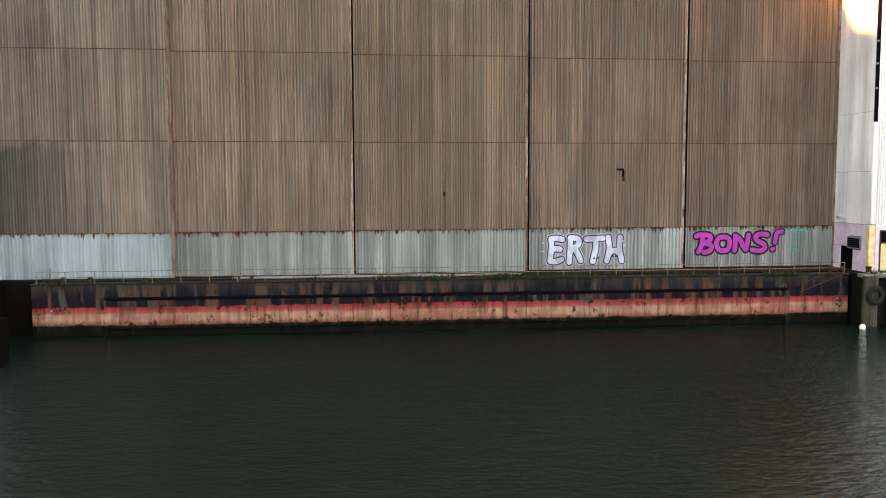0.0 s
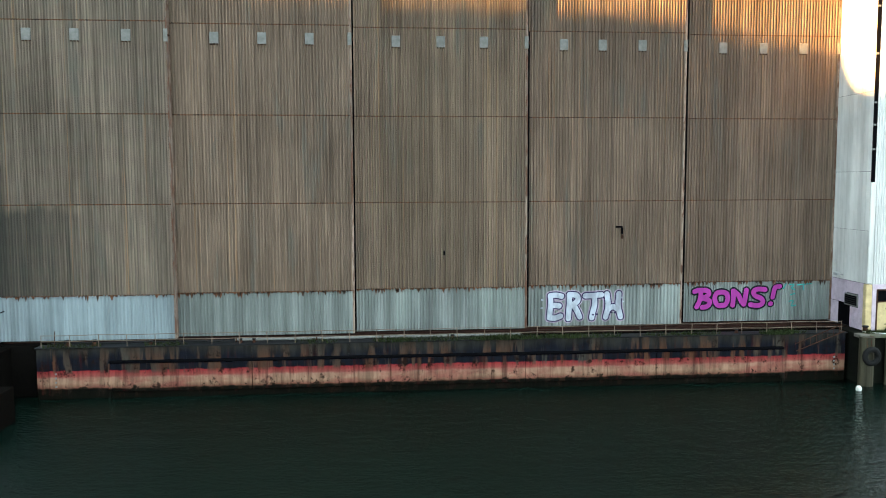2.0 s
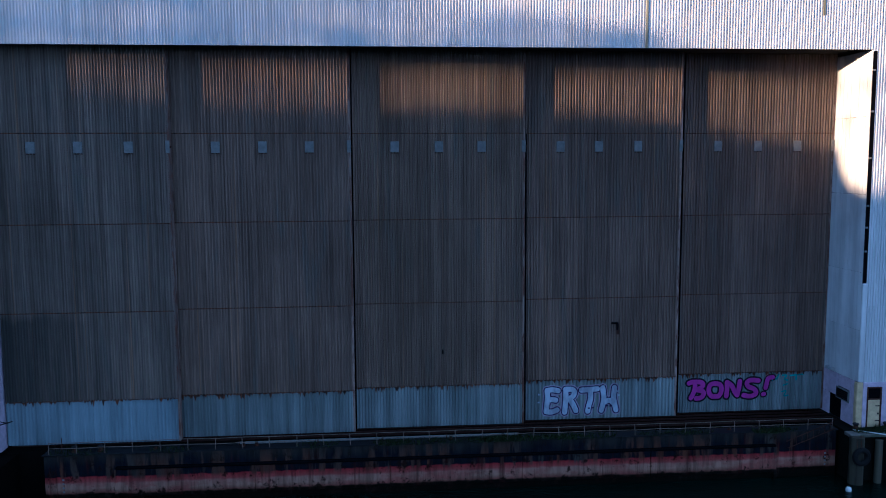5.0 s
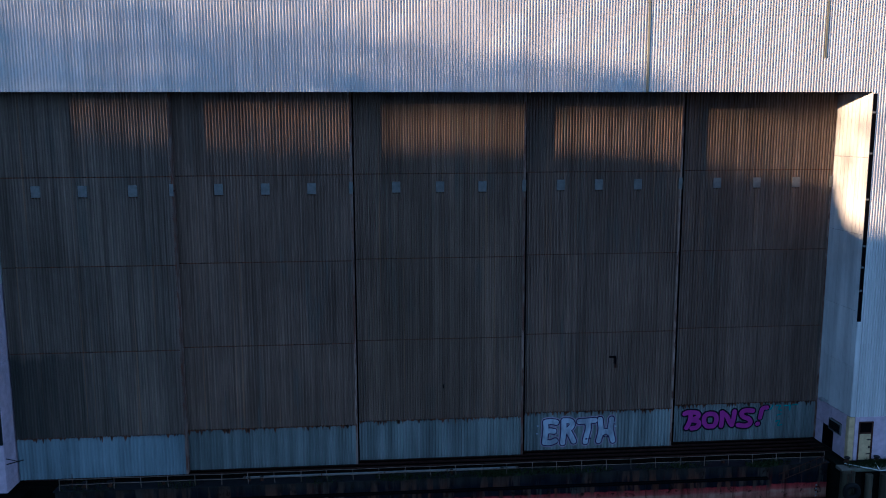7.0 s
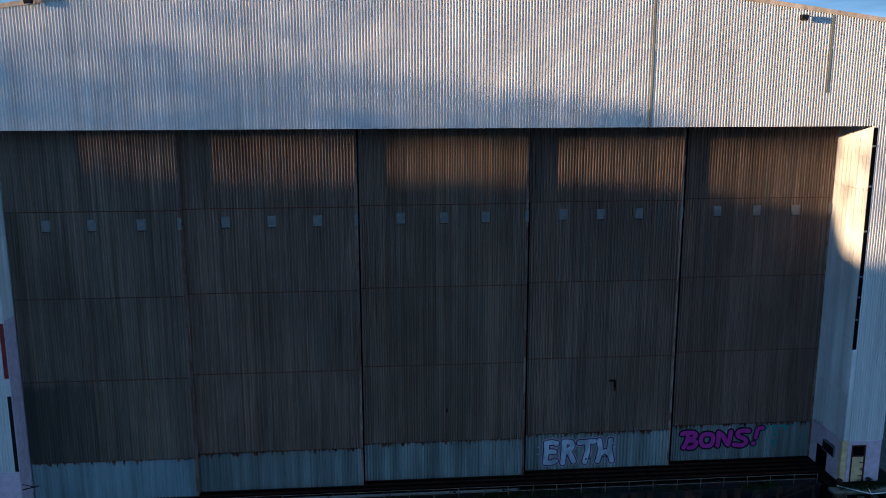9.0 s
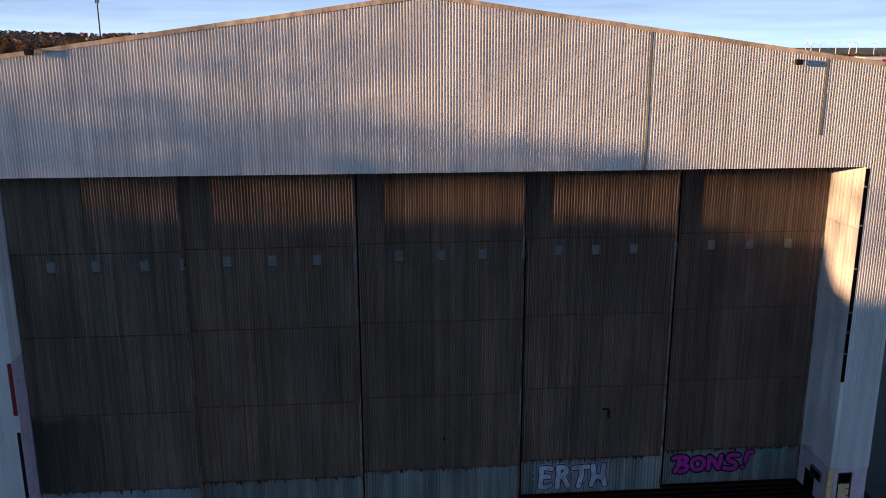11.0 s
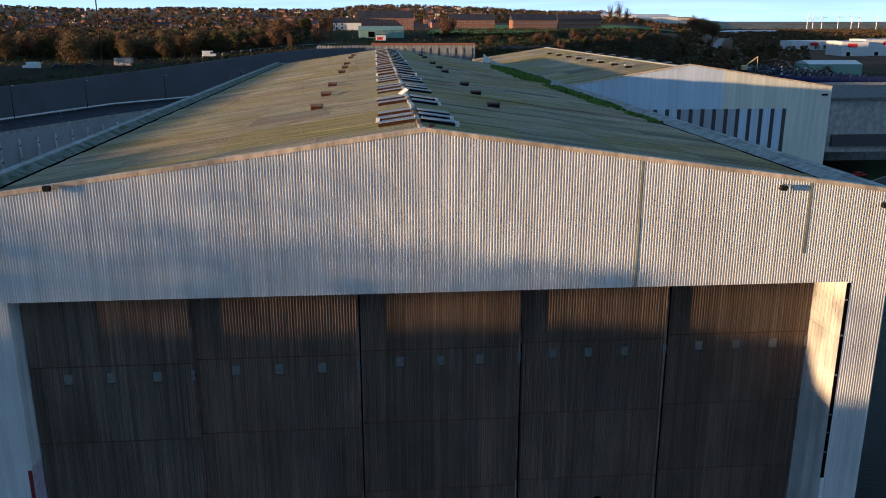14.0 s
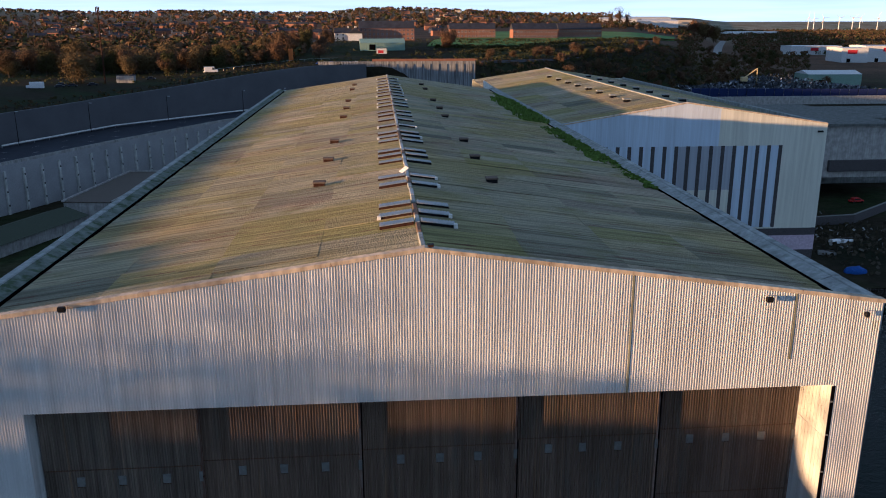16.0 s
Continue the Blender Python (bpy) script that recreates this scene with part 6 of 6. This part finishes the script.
part("poster", boxes((-3.1, 3.1, -0.16, -0.125, 1.1, 4.3)), M_metal_w, board, "pale poster sheet")
part("poster_block", boxes((-2.2, 1.2, -0.18, -0.165, 1.5, 3.2)), M_redsign, board, "dark red block on the poster")
for x in (-2.4, 2.4):
    part("post", boxes((x - 0.12, x + 0.12, 0.12, 0.36, -0.4, 4.4)), M_frame_dark, board)
totem = thing("sign_totem", "tall orange roadside sign panel", "sign", at=(-49, 486, land(-49, 486)))
part("panel", boxes((-1.3, 1.3, -0.3, 0.3, 0, 7.2), bevel=0.05), plain("orange_sign_paint", (0.6, 0.2, 0.05), 0.5), totem)
rwall = thing("cutting_wall", "long dark wall above the wooded slope", "wall", kind="structure")
for i in range(22):
    x = 54 + i * 7.2
    part("panel", boxes((0, 8.6, 0, 0.6, 24, 35.8)), M_wall_dark, rwall, m=pose(x, edge_y(x) + 36, 0, 0, 0, math.degrees(math.atan2(edge_y(x + 7.2) - edge_y(x), 7.2))))
mast = thing("radio_mast", "slender tall dark mast with aerials", "mast", at=(-129, 405, land(-129, 405)))
part("shaft", tubes(((0, 0, 0), (0, 0, 35), 0.42, 0.26)), M_rust, mast)
part("aerial", boxes((-0.9, -0.5, -0.2, 0.2, 31, 34.8), (-0.2, 0.2, -0.2, 0.2, 30.5, 34.9), (0.5, 0.9, -0.2, 0.2, 31, 34.8), (-0.9, 0.9, -0.08, 0.08, 31.5, 31.7), (-0.9, 0.9, -0.08, 0.08, 34, 34.2)), M_rust, mast)
cabin = thing("equipment_cabin", "small pale cabin at the foot of the mast", "cabin", at=(-120, 408, land(-120, 408)))
part("body", boxes((-4, 4, -2, 2, -1, 3.4)), M_conc_pale, cabin)
part("roof", boxes((-4.2, 4.2, -2.2, 2.2, 3.4, 3.6)), M_slate, cabin)

# far wall with pale posts behind the shed, hedge line, railing
mw = thing("boundary_wall", "long dark wall with pale posts behind the shed", "wall", kind="structure")
part("wall_face", boxes((-30, 52, 433, 434, 24, 37.6)), sheet_paint("stained_pale_concrete", (0.34, 0.35, 0.36), rust=(0.05, 0.05, 0.05), streak=0.6, rust_at=0.58), mw)
for i in range(19):
    part("post", boxes((-29 + i * 4.4, -28.75 + i * 4.4, 432.7, 433.0, 25, 36.2)), M_wall_dark, mw)
part("red_rail", boxes((-2, 52, 432.8, 433.9, 37.6, 38.8)), M_brick, mw, "red brick parapet")

# ---- scrapyard and road to the east ----
bf = thing("blue_fence", "long dark blue sheet fence", "fence")
for i in range(34):
    x0 = 196 + i * 5.6
    part("panel", boxes((x0, x0 + 5.5, 499 - i * 0.75, 499.3 - i * 0.75, 8, 17.2)), plain("blue_fence_paint", (0.02, 0.03, 0.11), 0.6) if i == 0 else bpy.data.materials["blue_fence_paint"], bf)
fw = thing("quay_road_wall", "long pale concrete road wall", "wall", kind="structure")
part("wall_face", boxes((150, 420, 455, 456, 5, 15.8)), M_conc_pale, fw)
v = [(120, 380, 9.6), (420, 350, 9.6), (420, 452, 10.2), (150, 452, 10.2)]
tagged(add_part("road_east", pydata("road_east", v, [(0, 1, 2, 3)]), M_asphalt, None), "dark wide road before the scrapyard", "road", kind="structure")
k_scrap = Mat("scrap_metal", 0.5, 0.5)
k_scrap.colour(k_scrap.ramp(k_scrap.island(), (0.0, (0.04, 0.045, 0.06)), (0.7, (0.09, 0.10, 0.12)), (0.92, (0.22, 0.24, 0.28)), (1.0, (0.5, 0.5, 0.52))))
rs = random.Random(9)
v, f = [], []
for _ in range(5200):
    x, y = rs.uniform(205, 330), rs.uniform(505, 560)
    hill = 9.0 * math.exp(-(((x - 265) / 38) ** 2 + ((y - 535) / 16) ** 2)) + 4.0
    c = Vector((x, y, 10.5 + hill * rs.random()))
    u = Vector((rs.gauss(0, 1), rs.gauss(0, 1), rs.gauss(0, 1))).normalized()
    w = u.orthogonal().normalized() * rs.uniform(0.3, 1.1)
    t = u.cross(w).normalized() * rs.uniform(0.3, 0.9)
    k = len(v)
    v += [c - w - t, c + w - t, c + w + t, c - w + t]
    f.append((k, k + 1, k + 2, k + 3))
tagged(add_part("scrap_heap", pydata("scrap_heap", v, f), k_scrap.m, None), "heap of grey and blue scrap metal", "scrap heap", kind="stuff")
crane = thing("excavator", "yellow material handler with a folded boom", "excavator", at=(243, 530, 18.5))
part("cab", boxes((-2, 2, -1.5, 1.5, 0.5, 3.4), bevel=0.2), M_yellow, crane)
part("track", boxes((-2.6, 2.6, -2, -1.2, -1, 0.5), (-2.6, 2.6, 1.2, 2, -1, 0.5), bevel=0.15), M_frame_dark, crane)
part("boom", tubes(((-1, 0, 2), (8.5, 0, 9), 0.5, 0.35), ((8.5, 0, 9), (8.8, 0, 0.5), 0.35, 0.25)), M_yellow, crane)
M_yardroof = cast_concrete("grey_deck_roof", (0.17, 0.175, 0.17), 0.2)
yb = thing("yard_building", "grey concrete works building beside the back shed", "building", at=(0, 0, 0))
part("block", boxes((113, 160, 240, 262, 10, 26)), M_conc_pale, yb)
part("roof", boxes((112, 161, 239, 300, 26, 26.8)), M_yardroof, yb)
part("block", boxes((113, 240, 262, 300, 3, 25.9)), M_yardroof, yb)
part("band", boxes((140, 161, 238.8, 239.9, 12, 15.5)), M_b2dark, yb, "dark long window band")
for i, (x, y) in enumerate(((1895, 3560), (1910, 3540), (1962, 3560), (2036, 3560), (2098, 3560), (2126, 3550), (2214, 3560))):
    ob = thing("wind_turbine", "white wind turbine far on the plain", "wind turbine", "wind turbines", at=(x, y, 21))
    part("tower", tubes(((0, 0, -5), (0, 0, 52), 2.2, 1.4)), M_white, ob)
    part("nacelle", boxes((-2, 2, -4, 3, 51, 54), bevel=0.5), M_white, ob)
    for j in range(3):
        a = radians(90 + 120 * j + 17 * i)
        part("blade", tubes(((0, -4.5, 52.5), (25 * math.cos(a), -4.5, 52.5 + 25 * math.sin(a)), 1.2, 0.4), seg=6), M_white, ob)


# ---- vehicles ----
def vehicle(name, label, x, y, z, rz, L, W, Ht, paint, van=True):
    ob = thing(name, label, name, "parked vehicles", at=(x, y, z), rz=rz)
    if van:
        bm = boxes((-L / 2, L * 0.28, -W / 2, W / 2, 0.45, Ht), (L * 0.28, L / 2, -W / 2, W / 2, 0.45, Ht * 0.55), bevel=0.15)
    else:
        bm = boxes((-L / 2, L / 2, -W / 2, W / 2, 0.35, 0.85), (-L * 0.32, L * 0.2, -W * 0.44, W * 0.44, 0.85, Ht), bevel=0.15)
    part("body", bm, paint, ob)
    zz = Ht * 0.55 if van else 0.9
    part("windscreen", boxes((L * 0.28 if van else L * 0.2, L * 0.285 if van else L * 0.206, -W * 0.42, W * 0.42, zz, Ht * 0.92)), M_pane, ob)
    part("side_window", boxes((L * 0.1, L * 0.26, -W / 2 - 0.012, -W / 2 + 0.0, zz, Ht * 0.88)) if van else boxes((-L * 0.28, L * 0.16, -W * 0.44 - 0.012, -W * 0.44, 0.95, Ht - 0.12)), M_pane, ob)
    for sx in (-0.32, 0.32):
        for sy in (-1, 1):
            part("wheel", tubes(((sx * L, sy * W * 0.5, 0.34), (sx * L, sy * W * 0.38, 0.34), 0.34), seg=14), M_rubber, ob)
    return ob


M_vanw, M_cardark, M_carred, M_carblue = plain("white_van_paint", (0.75, 0.76, 0.78), 0.35, 0, 0.06), plain("dark_car_paint", (0.03, 0.035, 0.045), 0.3), plain("red_car_paint", (0.35, 0.03, 0.03), 0.35), plain("blue_tarpaulin", (0.03, 0.08, 0.32), 0.6)
vehicle("van", "white panel van parked above the wall", -146, 366, land(-146, 366) + 0.3, 175, 7.0, 2.3, 3.0, M_vanw)
vehicle("van", "white box van on the upper road", -87, 446, land(-87, 446) + 0.3, 5, 7.0, 2.3, 3.2, M_vanw)
for x, y in ((-138, 372), (-134, 376), (-128, 384), (-111, 418), (-140, 380)):
    vehicle("car", "dark parked car above the wall", x, y, land(x, y) + 0.5, rh.uniform(0, 40), 4.3, 1.8, 1.45, M_cardark, False)
for i in range(10):
    x = -30 + i * 6.5
    vehicle("car", "parked car by the plateau edge", x, 446 + rh.uniform(-2, 2), land(x, 446) + 0.5, rh.uniform(-10, 10), 4.3, 1.8, 1.5, rh.choice((M_vanw, M_cardark, M_carblue)), False)
vehicle("car", "red car on the far road", 230, 440, 10.2, 170, 4.4, 1.8, 1.45, M_carred, False)
vehicle("car", "red car in the works yard", 146, 232, land(146, 232), 10, 4.6, 1.9, 1.5, M_carred, False)
tarp = thing("tarpaulin_heap", "bright blue tarpaulin over a heap", "tarpaulin", at=(105, 163, 3.6))
bm = bmesh.new()
bmesh.ops.create_icosphere(bm, subdivisions=3, radius=1.0, matrix=Matrix.Diagonal((2.6, 1.6, 1.4, 1)))
for q in bm.verts:
    q.co += Vector((0, 0, 0.3)) * noise.noise(q.co * 1.3)
    q.co.z = max(q.co.z, -0.2)
part("sheet", bm, M_carblue, tarp)

# works yard below the back shed: retaining wall, upturned boat, rubbish and rough growth
yw = thing("yard_wall", "low dark concrete retaining wall in the works yard", "wall", kind="structure")
for (xa, ya), (xb, yb_) in (((112, 204), (130, 206.5)), ((130, 206.5), (150, 222))):
    turn = math.atan2(yb_ - ya, xb - xa)
    long_ = math.hypot(xb - xa, yb_ - ya)
    part("wall_panel", boxes((0, long_, -0.25, 0.25, -1.0, 2.2), bevel=0.04), M_b2dark, yw).matrix_local = pose(xa, ya, 3.8, rz=math.degrees(turn))
    part("coping", boxes((0, long_, -0.3, 0.3, 2.2, 2.4), bevel=0.05), M_plate, yw).matrix_local = pose(xa, ya, 3.8, rz=math.degrees(turn))


def small_boat(label, x, y, turn, L, mat):
    ob = thing("boat", label, "boat", "boats in the yard", at=(x, y, land(x, y)))
    ob.rotation_euler.z = radians(turn)
    vs, fs, n, k = [], [], 15, 9
    for i in range(n):
        a = i / (n - 1)
        wide = 1.05 * (1 - max(0.0, (a - 0.35) / 0.65) ** 2.4) * (0.82 + 0.18 * min(1, a * 4)) + 0.02
        for j in range(k):
            b = math.pi * j / (k - 1)
            vs.append((L * (a - 0.5), wide * math.cos(b), 0.08 + 1.0 * (0.6 + 0.4 * math.sin(math.pi * min(1, a + 0.3))) * math.sin(b) ** 0.7))
    for i in range(n - 1):
        for j in range(k - 1):
            fs.append((i * k + j, (i + 1) * k + j, (i + 1) * k + j + 1, i * k + j + 1))
    fs.append(tuple(range(k)))
    add_part("hull", pydata("hull", vs, fs), mat, ob)
    part("keel", boxes((-L * 0.45, L * 0.35, -0.05, 0.05, 0.98, 1.16), bevel=0.02), M_b2dark, ob, "dark keel strip")
    part("trestle", boxes((-L * 0.3, -L * 0.3 + 0.2, -0.9, 0.9, -0.4, 0.12), (L * 0.15, L * 0.15 + 0.2, -0.9, 0.9, -0.4, 0.12), bevel=0.02), M_b2dark, ob)


small_boat("white upturned boat hull in the works yard", 116, 187.5, 8, 6.6, M_vanw)
small_boat("pale upturned dinghy among rubbish in the yard", 106.2, 177, -20, 4.2, M_plate)
k_rub = Mat("yard_rubbish", 0.85, 0.0, 0.05)
k_rub.colour(k_rub.ramp(k_rub.island(), (0.0, (0.018, 0.016, 0.012)), (0.6, (0.04, 0.035, 0.022)), (0.93, (0.07, 0.06, 0.045)), (1.0, (0.3, 0.3, 0.29))))
ry = random.Random(44)
v, f = [], []
for _ in range(900):
    x, y = ry.gauss(118, 10), ry.gauss(190, 13)
    if x < 103.5 and y > 165:
        continue
    c = Vector((x, y, land(x, y) + ry.uniform(0.0, 0.7)))
    p = Vector((ry.gauss(0, 1), ry.gauss(0, 1), ry.gauss(0, 0.6))).normalized()
    q = p.orthogonal().normalized() * ry.uniform(0.12, 0.5)
    p = p * ry.uniform(0.12, 0.7)
    w = p.cross(q).normalized() * 0.08
    n = len(v)
    v += [c - p - q, c + p - q, c + p + q, c - p + q, c - p - q + w, c + p - q + w, c + p + q + w, c - p + q + w]
    f += [tuple(n + i for i in fc) for fc in ((0, 3, 2, 1), (4, 5, 6, 7), (0, 1, 5, 4), (1, 2, 6, 5), (2, 3, 7, 6), (3, 0, 4, 7))]
tagged(add_part("yard_rubbish", pydata("yard_rubbish", v, f), k_rub.m, None), "scattered boards and rubbish in the works yard", "rubbish", kind="stuff")

# ---- unseen bank towards the sun, across the water, added for its shade ----
SD = Vector((SUN_DIR.x, SUN_DIR.y, 0)).normalized()
PD = Vector((-SD.y, SD.x, 0))
MID = Vector((AX, 54.0, 0))


# crest height along u is set to place the shade edges on the shed
def bank_top(u):
    if u < -62.5:
        return 48.35 + 0.0208 * (-64.2 - u)
    return 37.25 + 1.4 * smooth(-56.0, -49.0, u) - 3.2 * smooth(-46.4, -43.8, u) + 11.4 * (1 - smooth(-62.5, -60.0, u)) - 1.6 * (1 - smooth(-230, -140, u))


def on_bank(u, dd, z):
    p = MID + SD * dd + PD * (u - MID.dot(PD))
    return (p.x, p.y, z)


v, us = [], [-420 + 2.0 * i for i in range(300)]
for u in us:
    wob = 0.35 * math.sin(u * 0.21) + 0.4 * math.sin(u * 0.83 + 1)
    v += [on_bank(u, dd, z) for dd, z in ((150, -2.0), (186, bank_top(u) + wob * (0.6 if u > -62 else 0.12)), (225, 33.0), (300, -2.0))]
f = [(i * 4 + j, (i + 1) * 4 + j, (i + 1) * 4 + j + 1, i * 4 + j + 1) for i in range(len(us) - 1) for j in range(3)]
tagged(add_part("river_bank", pydata("river_bank", v, f), bpy.data.materials["rough_land"], None), "unseen steep bank added to shade the shed", "bank", kind="structure")
# unseen leaf quads, strewn to dim and mottle the sun on gable and doors
rb = random.Random(14)
v, f = [], []
for n_ in range(3600):
    if n_ < 2000:
        u = rb.uniform(-75, -48.5)
        top = bank_top(u) + (0.8 + 1.2 * abs(noise.noise(Vector((u * 0.35, 3.1, 0))))) * rb.random() ** 1.5
    else:
        u = -63 + 17.0 * rb.random() ** 1.9
        top = 40.4 + 0.235 * (u + 59) + 0.4 * noise.noise(Vector((u * 0.7, 5.0, 0))) + (7.4 - 0.42 * max(0.0, u + 60)) * rb.random() ** 1.3
    c = Vector(on_bank(u, 186 + rb.gauss(0, 2.5), top))
    q = Vector((rb.gauss(0, 1), rb.gauss(0, 1), rb.gauss(0, 1))).normalized()
    w = q.orthogonal().normalized() * rb.uniform(0.12, 0.4)
    t = q.cross(w)
    k = len(v)
    v += [c - w, c - t, c + w, c + t]
    f.append((k, k + 1, k + 2, k + 3))
for n_ in range(1400):
    if n_ < 480:
        u, top = rb.uniform(-62, -46.5), 37.4 + 6.2 * rb.random() ** 1.5
    elif n_ < 620:
        u, top = rb.uniform(-46.5, -41), 37.5 + 6.0 * rb.random()
    else:
        u, top = -63 + 12 * rb.random() ** 1.6, 42.0 + 9.5 * rb.random() ** 1.4
    c = Vector(on_bank(u, 186 + rb.gauss(0, 2.5), top))
    q = Vector((rb.gauss(0, 1), rb.gauss(0, 1), rb.gauss(0, 1))).normalized()
    w = q.orthogonal().normalized() * rb.uniform(0.15, 0.42)
    t = q.cross(w)
    k = len(v)
    v += [c - w, c - t, c + w, c + t]
    f.append((k, k + 1, k + 2, k + 3))
tagged(add_part("bank_scrub", pydata("bank_scrub", v, f), LEAVES_M[3], None), "unseen leaf scraps added to thin the sunlight on the shed", "scrub", kind="stuff")
